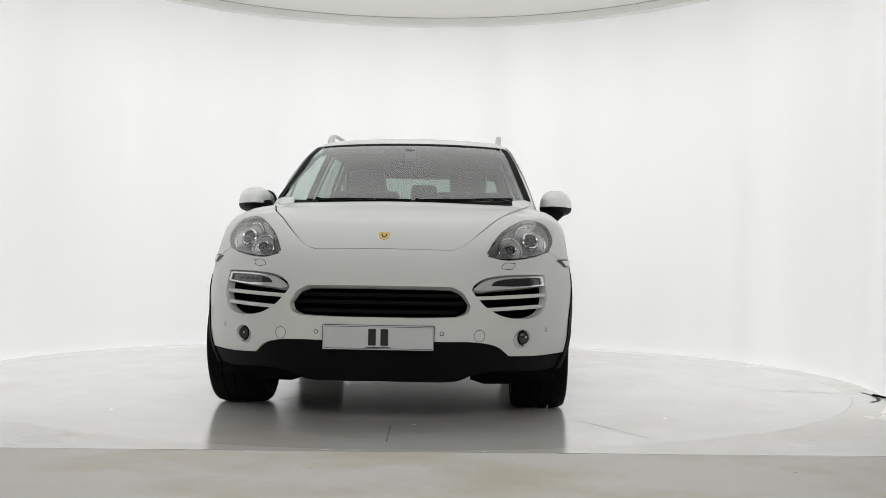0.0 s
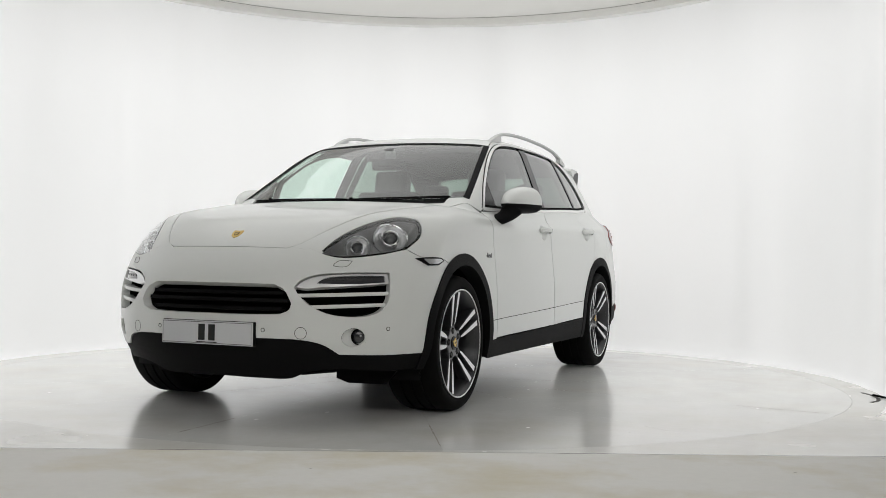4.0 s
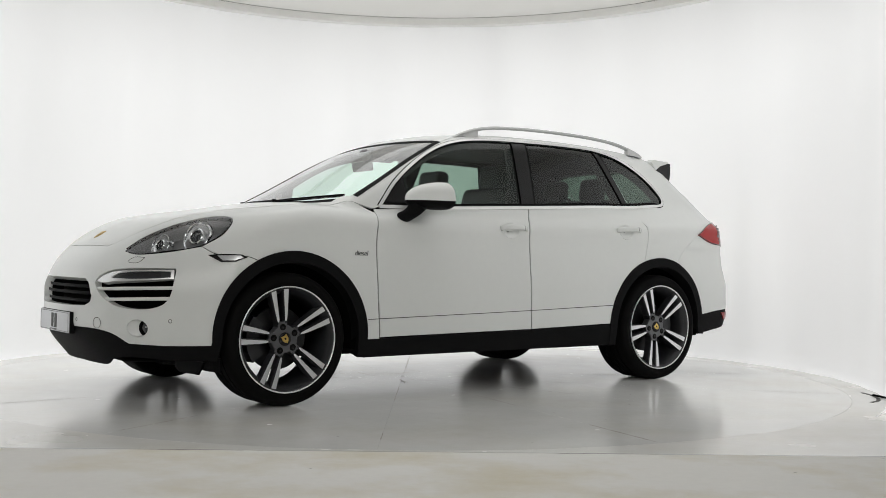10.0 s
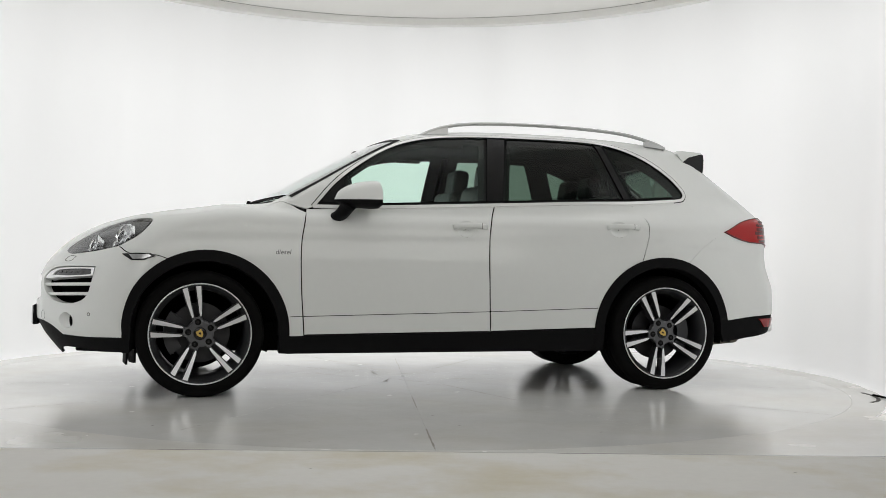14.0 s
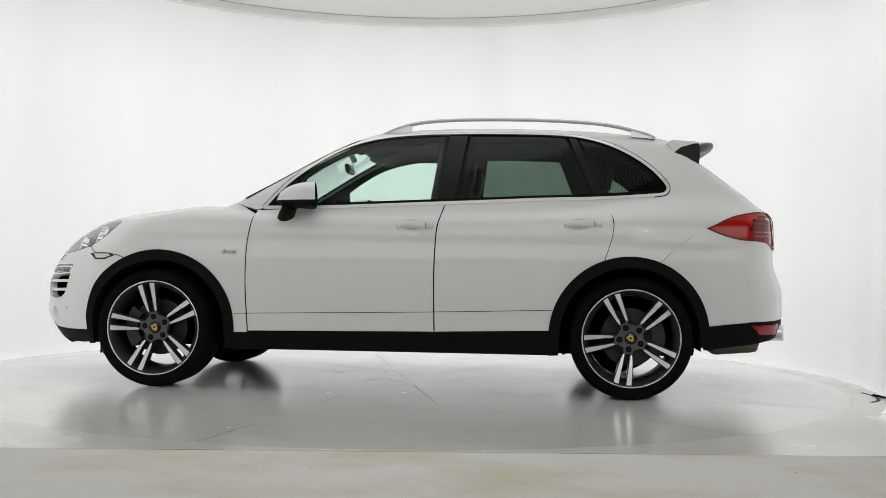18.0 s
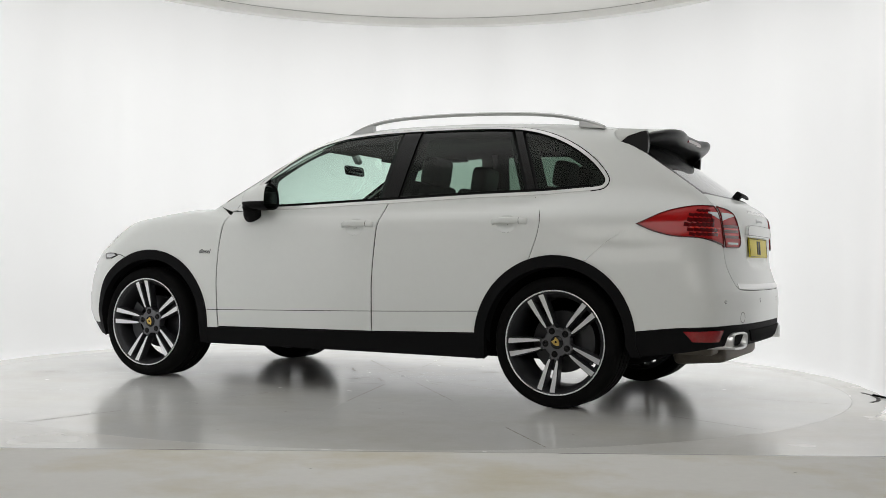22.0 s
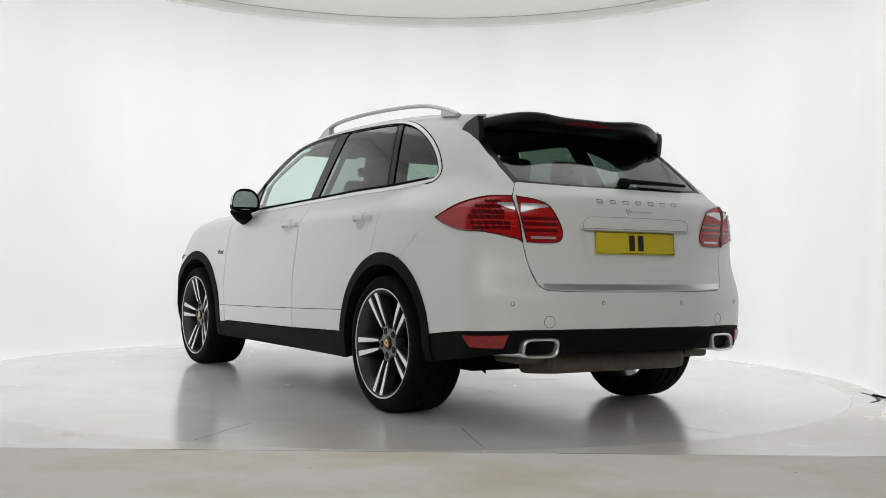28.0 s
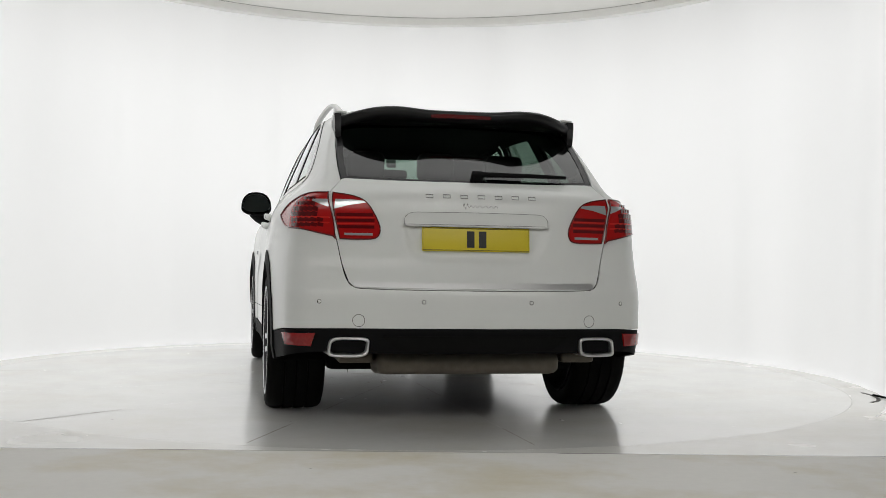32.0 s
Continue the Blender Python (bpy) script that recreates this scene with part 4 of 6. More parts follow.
    part("brake_disc", lathe_bm([(0.07, 0.01), (0.172, 0.01), (0.174, 0.008), (0.174, -0.02), (0.07, -0.02)], 64), DISC, w, angle=30)
    bm = bmesh.new()
    st = [(a, 0.13, 0.205) for a in np.linspace(-38, 38, 9)]
    for a, r0, r1 in st:
        t = radians(a + (90 if x > 0 else -90) * 1)
        for r, y in ((r0, 0.055), (r1, 0.055), (r1, -0.03), (r0, -0.03)):
            bm.verts.new((r * math.sin(t), y, r * math.cos(t)))
    bm.verts.ensure_lookup_table()
    for i in range(8):
        for a in range(4):
            b = (a + 1) % 4
            bm.faces.new([bm.verts[j] for j in (i * 4 + a, i * 4 + b, i * 4 + 4 + b, i * 4 + 4 + a)])
    bm.faces.new(bm.verts[:4]), bm.faces.new(bm.verts[-4:])
    bmesh.ops.recalc_face_normals(bm, faces=bm.faces[:])
    part("brake_caliper", bm, RIM_DARK, w, smooth=False)
    return w


for wx, ph in ((1.4475, 11), (-1.4475, 26)):
    for sd in (1, -1):
        wheel(wx, sd, ph)

# underbody
part("underbody", box_bm(3.7, 1.3, 0.17, 0.03, 2, pose(0.0, 0, 0.325)), UNDER, car)
for wx in (1.4475, -1.4475):
    for sd in (1, -1):
        bm = lathe_bm([(0.4145, 0.155), (0.4145, -0.22), (0.001, -0.22)], 72, pose((ARCH_F if wx > 0 else ARCH_R)[0], sd * 0.76, 0.365, 0, 0, 0 if sd > 0 else 180))
        bmesh.ops.delete(bm, geom=[f for f in bm.faces if f.calc_center_median().z < 0.30], context="FACES")
        part("wheel_housing", bm, UNDER, car)

# ---- windows, trim, lamps and fittings ----
HL_GREY = material("lamp_housing_grey", (0.20, 0.20, 0.205), 0.4, metal=0.15)
LAMP_BOWL = material("lamp_bowl", (0.86, 0.86, 0.87), 0.22, metal=0.6)
DARK_LENS = material("projector_lens", (0.03, 0.031, 0.034), 0.08, coat=0.5)
LED_OFF = material("led_off", (0.028, 0.028, 0.03), 0.25, coat=0.3)
CLEAR_LED = material("clear_led", (0.55, 0.56, 0.57), 0.2, metal=0.5, coat=0.6)
RED_DARK = material("red_lens_dark", (0.10, 0.003, 0.004), 0.15, coat=0.4)
RED_REFLECTOR = material("red_reflector", (0.24, 0.005, 0.006), 0.2, coat=0.3, grain=0.2, scale=90)
RED_BRIGHT = material("red_lens_bright", (0.60, 0.02, 0.015), 0.15, coat=1.0)
PLATE_WHITE = material("plate_white", (0.62, 0.63, 0.65), 0.4, grain=0.02, scale=80)
PLATE_YELLOW = material("plate_yellow", (0.62, 0.50, 0.02), 0.4, grain=0.02, scale=80)
INK = material("plate_ink", (0.012, 0.012, 0.012), 0.5)
MUFFLER = material("muffler_metal", (0.12, 0.105, 0.085), 0.55, metal=0.5, grain=0.2, scale=25)
REFLECTOR = material("lamp_reflector", (0.62, 0.63, 0.64), 0.25, metal=0.55, grain=0.1, scale=60)
BRIGHT_TRIM = material("bright_trim", (0.84, 0.845, 0.85), 0.2, metal=0.5)
SPOILER_BLACK = material("spoiler_black", (0.008, 0.008, 0.0085), 0.32, grain=0.1, scale=200, spec=0.35)
WINDOW_TRIM = material("window_trim_satin", (0.86, 0.865, 0.86), 0.22, metal=0.3)
BADGE = material("badge_metal", (0.66, 0.66, 0.67), 0.25, metal=0.9)
MIRROR = material("mirror_glass", (0.30, 0.36, 0.34), 0.02, metal=1.0)


def skin_frame(p, chart="belt", off=0.0):
    """A pose on the skin: local y outwards, z roughly up."""
    q, n = on_skin(chart, CHARTS[chart][1](p), off)
    n = Vector(n[0])
    up = Vector((0, 0, 1)) - n * n.z
    up = up.normalized() if up.length > 0.2 else Vector((1, 0, 0))
    x = n.cross(up)
    m = Matrix((x, n, up)).transposed().to_4x4()
    m.translation = Vector(q[0])
    return m


def flip_y(p):
    return tuple(np.asarray(p, float) * (1, -1, 1))


def window_parts():
    top, low = spline(DLO_TOP, 0.012), spline(BELT, 0.012)[::-1]

    def cut(line, x1, x0):
        k = [tuple(p) for p in line if x0 <= p[0] <= x1]
        return k

    def piece(ft, fb, rt, rb):
        t, b = cut(top, ft, rt), cut(low, fb, rb)[::-1]
        if rt < -1.6:
            t = [tuple(p) for p in top if p[0] <= ft]
            b = [tuple(p) for p in low if p[0] <= fb][::-1]
        runs = [t, [t[-1], b[0]], b, [b[-1], t[0]]]
        return flat("hull", *[r for r in runs if np.linalg.norm(np.subtract(r[0], r[-1])) > 1e-4], step=0.015)
    panel("mirror_sail", "hull", piece(0.9, 0.9, 0.60, 0.585), GLOSS_BLACK, car, off=-0.002, both=True, h=0.02)
    panel("front_side_window", "hull", piece(0.60, 0.585, -0.33, -0.262), GLASS, car, thick=0, off=-0.006, both=True, label="pale green side glass")
    panel("centre_pillar", "hull", piece(-0.33, -0.262, -0.455, -0.395), GLOSS_BLACK, car, off=-0.002, both=True)
    panel("rear_side_window", "hull", piece(-0.455, -0.395, -1.05, -1.215), PRIVACY, car, thick=0, off=-0.006, both=True, label="dark tinted rear side glass")
    panel("rear_pillar", "hull", piece(-1.05, -1.215, -1.12, -1.285), GLOSS_BLACK, car, off=-0.002, both=True, h=0.02)
    panel("quarter_window", "hull", piece(-1.12, -1.285, -9, -9), PRIVACY, car, thick=0, off=-0.006, both=True)
    # thick dark surrounds inside the glass, with rounded openings
    for ft, fb, rt, rb, d, o in ((0.60, 0.585, -0.33, -0.262, 0.034, -0.040), (-0.455, -0.395, -1.05, -1.215, 0.036, -0.043), (-1.12, -1.285, -9, -9, 0.05, -0.046)):
        poly = piece(ft, fb, rt, rb)
        panel("window_surround", "hull", shrink(poly, -0.05), CABIN, car, holes=[inset(poly, d)], off=o, thick=0, gap=0, h=0.04, both=True)
    # bright strips round the side windows
    strip("window_seal", "hull", DLO_TOP, 0.031, GAP, car, off=0.0015, both=True)
    strip("window_trim", "hull", DLO_TOP, 0.019, WINDOW_TRIM, car, off=0.005, both=True, depth=0.006, label="satin chrome window surround")
    strip("belt_trim", "hull", BELT, 0.021, WINDOW_TRIM, car, off=0.0052, both=True, depth=0.008, label="satin chrome belt strip")
    strip("belt_flange", "hull", [(-1.20, 0.80, 1.172), (-1.26, 0.797, 1.175), (-1.33, 0.79, 1.178)], 0.014, PAINT, car, off=0.0003, both=True)
    strip("belt_seal", "hull", [tuple(np.add(p, (0, -0.01, 0.017))) for p in BELT], 0.018, GAP, car, off=0.002, both=True)
    # dark borders of the screens
    ws = [(0.93, 0.752, 1.16), (0.75, 0.72, 1.26), (0.5, 0.68, 1.41), (0.24, 0.63, 1.55)]
    strip("screen_border", "hull", [tuple(np.add(p, (0.0, -0.018, 0))) for p in ws], 0.038, BLACK, car, off=0.0, both=True)
    strip("screen_header", "hull", [(0.26, -0.59, 1.55), (0.295, -0.3, 1.585), (0.31, 0, 1.6), (0.295, 0.3, 1.585), (0.26, 0.59, 1.55)], 0.03, BLACK, car, off=0.0)
    rg = [(-1.838, 0.60, 1.433), (-2.045, 0.615, 1.288), (-2.20, 0.625, 1.2)]
    strip("rear_screen_border", "hull", rg, 0.03, GLOSS_BLACK, car, off=0.0, both=True)
    strip("rear_screen_base", "hull", [(-2.2, 0.63, 1.208), (-2.262, 0.39, 1.202), (-2.29, 0, 1.2), (-2.262, -0.39, 1.202), (-2.2, -0.63, 1.208)], 0.03, GLOSS_BLACK, car, off=0.0)
    # scuttle between bonnet and windscreen
    back = [(0.985, 0.768, 1.142), (1.10, 0.55, 1.15), (1.165, 0.3, 1.16), (1.19, 0, 1.165)]
    base = [(0.93, 0.752, 1.16), (1.06, 0.45, 1.17), (1.11, 0, 1.175)]
    runs = [back, [back[-1], base[-1]], base[::-1], [base[0], back[0]]]
    panel("scuttle", "hull", flat("hull", *runs), BLACK, car, off=-0.012, gap=0.001, both=True, h=0.02)
    corner = [back[0], (1.03, 0.69, 1.145)], [(1.03, 0.69, 1.145), (0.975, 0.675, 1.165)], [(0.975, 0.675, 1.165), base[0]], [base[0], back[0]]
    panel("cowl_corner", "hull", flat("hull", *corner), PAINT, car, off=-0.003, gap=-0.014, both=True, h=0.02)


def seams():
    front = [(2.236, -0.335, 0.853), (2.25, -0.2, 0.856), (2.254, 0, 0.857), (2.25, 0.2, 0.856), (2.236, 0.335, 0.853)]
    fender = [HEADLIGHT[6], (1.85, 0.88, 0.82), (1.80, 0.92, 0.812), (1.692, 0.944, 0.807), (1.635, 0.947, 0.788)]
    for line, chart in ((SEAM_F, "belt"), (SEAM_B, "belt"), ([at(-1.266, 1.176)] + SEAM_C[1:], "belt"), (HOOD_SIDE, "hull"), (fender, "belt"),
                        (GATE_SIDE[:2], "belt"), (GATE_SIDE[1:], "belt"),
                        ([(-2.35, 0.606, 0.70), (-2.365, 0.575, 0.675), (-2.385, 0.5, 0.668), (-2.41, 0, 0.663)], "belt"),
                        ([(0.24, 0.63, 1.55), (0.1, 0.60, 1.59), (-0.5, 0.56, 1.63), (-1.1, 0.56, 1.62), (-1.5, 0.565, 1.60), (-1.72, 0.575, 1.555)], "hull")):
        strip("panel_gap", chart, line, 0.016, GAP, car, off=-0.007, both=True)
    strip("panel_gap", "hull", front, 0.016, GAP, car, off=-0.007)
    strip("bumper_bridge", "hull", [(2.215, 0.37, 0.867), (2.205, 0.44, 0.855), (2.206, 0.515, 0.827)], 0.03, PAINT, car, off=-0.0004, both=True)
    # The crease is a dark strip on the paint, its shade put into colour.
    strip("door_crease_shade", "belt", [at(0.94, 0.462), at(-0.28, 0.495), at(-0.985, 0.52)], 0.0035, GAP, car, off=0.0006, both=True)


def mirrors():
    for s in (1, -1):
        def shape(lower):
            bm = bmesh.new()
            rings, nu, nv = [], 13, 28
            for i in range(nu):
                f = i / (nu - 1)
                k = math.sqrt(max(1 - (1 - f) ** 2.0, 0.0)) if i else 0.03
                ring = []
                for j in range(nv):
                    a = 2 * math.pi * j / nv
                    cy, cz = math.cos(a), math.sin(a)
                    wy = 0.105 * (abs(cy) ** 0.8) * (1 if cy > 0 else -1)
                    wz = (0.105 if cz > 0 else 0.048) * (abs(cz) ** 0.85) * (1 if cz > 0 else -1)
                    lean = 0.03 * (1 - f)
                    ring.append(bm.verts.new((0.69 - 0.235 * f - 0.03 * (wy * k / 0.105 if wy > 0 else 0), (s if s > 0 else -1.058) * (0.955 + wy * (k if wy < 0 or f > 0.9 else k) - lean), 1.153 + wz * k * 1.08)))
                rings.append(ring)
            for p, q in zip(rings, rings[1:]):
                for j in range(nv):
                    up = (p[j].co.z + q[(j + 1) % nv].co.z) / 2 > 1.1528
                    if up != lower:
                        bm.faces.new((p[j], p[(j + 1) % nv], q[(j + 1) % nv], q[j]))
            if lower:
                c = rings[-1]
                inner = [bm.verts.new((v.co.x + 0.006, s * 0.955 + (v.co.y - s * 0.955) * 0.9, 1.168 + (v.co.z - 1.168) * 0.88)) for v in c]
                deep = [bm.verts.new((v.co.x + 0.012, v.co.y, v.co.z)) for v in inner]
                for j in range(nv):
                    k2 = (j + 1) % nv
                    bm.faces.new((c[j], c[k2], inner[k2], inner[j]))
                    bm.faces.new((inner[j], inner[k2], deep[k2], deep[j]))
            for v in [v for v in bm.verts if not v.link_faces]:
                bm.verts.remove(v)
            bmesh.ops.recalc_face_normals(bm, faces=bm.faces[:])
            return bm
        shell = part("door_mirror", shape(False), PAINT, car, "white shell door mirror with a black base")
        part("mirror_base", shape(True), BLACK, shell)
        bm = bmesh.new()
        ring = [bm.verts.new((0.463, s * (0.955 + 0.092 * (abs(math.cos(a)) ** 0.8) * (1 if math.cos(a) > 0 else -1)),
                              1.166 + (0.082 if math.sin(a) > 0 else 0.042) * (abs(math.sin(a)) ** 0.85) * (1 if math.sin(a) > 0 else -1))) for a in np.linspace(0, 2 * math.pi, 33)[:-1]]
        bm.faces.new(ring)
        bmesh.ops.recalc_face_normals(bm, faces=bm.faces[:])
        part("mirror_glass", bm, MIRROR, shell, smooth=False)
        path = spline([(0.655, s * 0.80, 1.055), (0.65, s * 0.85, 1.056), (0.63, s * 0.895, 1.082), (0.60, s * 0.935, 1.135)], 0.012)
        sweep("mirror_foot", path, [(0.062 * math.cos(a), 0.042 * math.sin(a)) for a in np.linspace(0, 2 * math.pi, 17)[:-1]], BLACK, shell, up=(0, 0.5 * s, 1), taper=lambda f: 0.82 + 0.35 * f * f)


def roof_rails():
    line = [(0.11, 0.572, 1.585), (0.03, 0.58, 1.622), (-0.06, 0.583, 1.652), (-0.18, 0.585, 1.674), (-0.43, 0.585, 1.689), (-0.79, 0.585, 1.69), (-1.152, 0.585, 1.675), (-1.333, 0.585, 1.655),
            (-1.479, 0.583, 1.622), (-1.56, 0.58, 1.597), (-1.60, 0.578, 1.578)]
    for s in (1, -1):
        path = spline([(x, s * y, z) for x, y, z in line], 0.03)
        sec = [(0.019 * math.cos(a), 0.0115 * math.sin(a)) for a in np.linspace(0, 2 * math.pi, 15)[:-1]]
        rail = sweep("roof_rail", path, sec, RAIL_GREY, car, up=(0, 0, 1))
        rail["label"] = "silver aluminium roof rail"
        # solid feet below the bar
        for xs in ((0.11, -0.10), (-1.44, -1.60)):
            pts = [p for p in path if min(xs) <= p[0] <= max(xs)]
            v, f = [], []
            for p in pts:
                base = snap([(p[0], p[1], 1.6)], "hull")[0]
                zb = min(base[2] + 0.002, p[2])
                v += [(p[0], p[1] - 0.0165, p[2] + 0.003), (p[0], p[1] + 0.0165, p[2] + 0.003), (p[0], p[1] + 0.0185, zb - 0.006), (p[0], p[1] - 0.0185, zb - 0.006)]
            for i in range(len(pts) - 1):
                f += [(4 * i + a, 4 * i + (a + 1) % 4, 4 * i + 4 + (a + 1) % 4, 4 * i + 4 + a) for a in range(4)]
            f += [(0, 1, 2, 3), tuple(4 * (len(pts) - 1) + a for a in (3, 2, 1, 0))]
            mesh_object("rail_foot", v, f, RAIL_GREY, rail, False)


def handles():
    for x0, x1, z in HANDLES:
        for s in (1, -1):
            base = snap([(x, 0.9, z + (0.004 if i else 0)) for i, x in enumerate(np.linspace(x0, x1, 12))], "belt")
            n = skin_normal(base)
            prof = [0.004, 0.016, 0.027, 0.033, 0.036, 0.037, 0.037, 0.036, 0.033, 0.027, 0.016, 0.004]
            path = (base + n * np.array(prof)[:, None]) * (1, s, 1)
            sec = [(0.0075 * math.cos(a), 0.0165 * math.sin(a)) for a in np.linspace(0, 2 * math.pi, 13)[:-1]]
            h = sweep("door_handle", path, sec, PAINT, car, up=(0, 0, 1))
            v, f = [], []
            for k, deep in ((1.075, 0.0), (1.0, 0.0012), (0.86, 0.009), (0.65, 0.018), (0.35, 0.023), (0.05, 0.024)):
                v.append(on_skin("belt", bowl_outline(x0, x1, z, k), -deep)[0] * (1, s, 1))
            for i in range(5):
                for j in range(36):
                    q = (i * 36 + j, i * 36 + (j + 1) % 36, i * 36 + 36 + (j + 1) % 36, i * 36 + 36 + j)
                    f.append(q if s > 0 else q[::-1])
            mesh_object("handle_bowl", np.vstack(v), f, PAINT, h, True)
            # lock end of the handle, parted by a dark line
            sweep("handle_seam", path[9:10].repeat(2, 0) + np.array([[0.0012, 0, 0], [-0.0012, 0, 0]]), [(0.0082 * math.cos(a), 0.0172 * math.sin(a)) for a in np.linspace(0, 2 * math.pi, 13)[:-1]], GAP, h, up=(0, 0, 1))


def bowl_lamp(c, axis, rings, mats, names, parent):
    q = Vector(axis).normalized().to_track_quat("Y", "Z").to_matrix().to_4x4()
    q.translation = Vector(c)
    for prof, mat, name in zip(rings, mats, names):
        bm = lathe_bm(prof, 40, q)
        for v in bm.verts:
            # keep inside the cover
            c = np.array([[v.co.x, abs(v.co.y), v.co.z]])
            d = float(body(c[:, 0], c[:, 1], c[:, 2])[0]) + 0.007
            if d > 0:
                n = skin_normal(c)[0] * d
                v.co -= Vector((n[0], n[1] * (1 if v.co.y > 0 else -1), n[2]))
        part(name, bm, mat, parent, angle=35)


def headlights():
    outline = CHARTS["hull"][1](snap(spline(HEADLIGHT, 0.015, True), "hull"))

    def funnel(uv):
        d = np.full(len(uv), 9.0)
        for c in outline:
            d = np.minimum(d, np.linalg.norm(uv - c, axis=1))
        return -np.minimum(d * 1.4, 0.07) - 0.004
    housing = panel("headlight", "hull", outline, HL_GREY, car, thick=0, h=0.012, both=True, bulge=funnel, label="clear-lensed headlight with dark surround")
    inner = shrink(outline, 0.011)
    bez = panel("bezel", "hull", outline, GLOSS_BLACK, None, holes=[inner], off=-0.001, thick=0.02, gap=0.001, h=0.03, both=True)
    cover = panel("lens_cover", "hull", outline, LENS, None, off=0.0005, thick=0, gap=0.002, h=0.025, both=True)
    for s, h, b, c in zip((1, -1), housing, bez, cover):
        b.parent = c.parent = h
        for center, r, names in (((1.90, 0.745, 0.935), 0.086, ("projector_ring", "projector_lens", "projector_bowl", "bowl_rim")), ((2.062, 0.638, 0.884), 0.062, ("beam_ring", "beam_lens", "beam_bowl", "bowl_rim"))):
            p, n = on_skin("hull", CHARTS["hull"][1](center))
            p = (p - n * 0.046)[0] * (1, s, 1)
            ax = (0.6 * 0.95 + 0.4 * n[0][0], (0.6 * 0.2 + 0.4 * n[0][1]) * s, 0.6 * 0.1 + 0.4 * n[0][2])
            bowl_lamp(p, ax, [[(r * 0.40, 0.004), (r * 0.41, 0.018), (r * 0.47, 0.021), (r * 0.54, 0.016), (r * 0.56, 0.0), (r * 0.56, -0.02)],
                              [(0.0, 0.016), (r * 0.2, 0.014), (r * 0.33, 0.008), (r * 0.41, 0.0)],
                              [(r * 0.5, -0.026), (r * 0.66, -0.024), (r * 0.82, -0.014), (r * 0.92, 0.002)],
                              [(r * 0.92, 0.002), (r * 0.96, 0.012), (r * 1.0, 0.016), (r * 1.045, 0.014), (r * 1.06, 0.0), (r * 1.06, -0.02)]],
                      (CHROME, DARK_LENS, LAMP_BOWL, CHROME), names, h)
        # washer cap outline
        w = [(2.15, 0.655, 0.795), (2.185, 0.60, 0.795), (2.20, 0.575, 0.772), (2.168, 0.63, 0.768)]
        line = snap(spline(w + [w[0]], 0.01), "hull", 0.0004) * (1, s, 1)
        sweep("washer_cap_line", line, ring_section(0.0012, 5), GAP, car, up=(1, 0, 0.2))


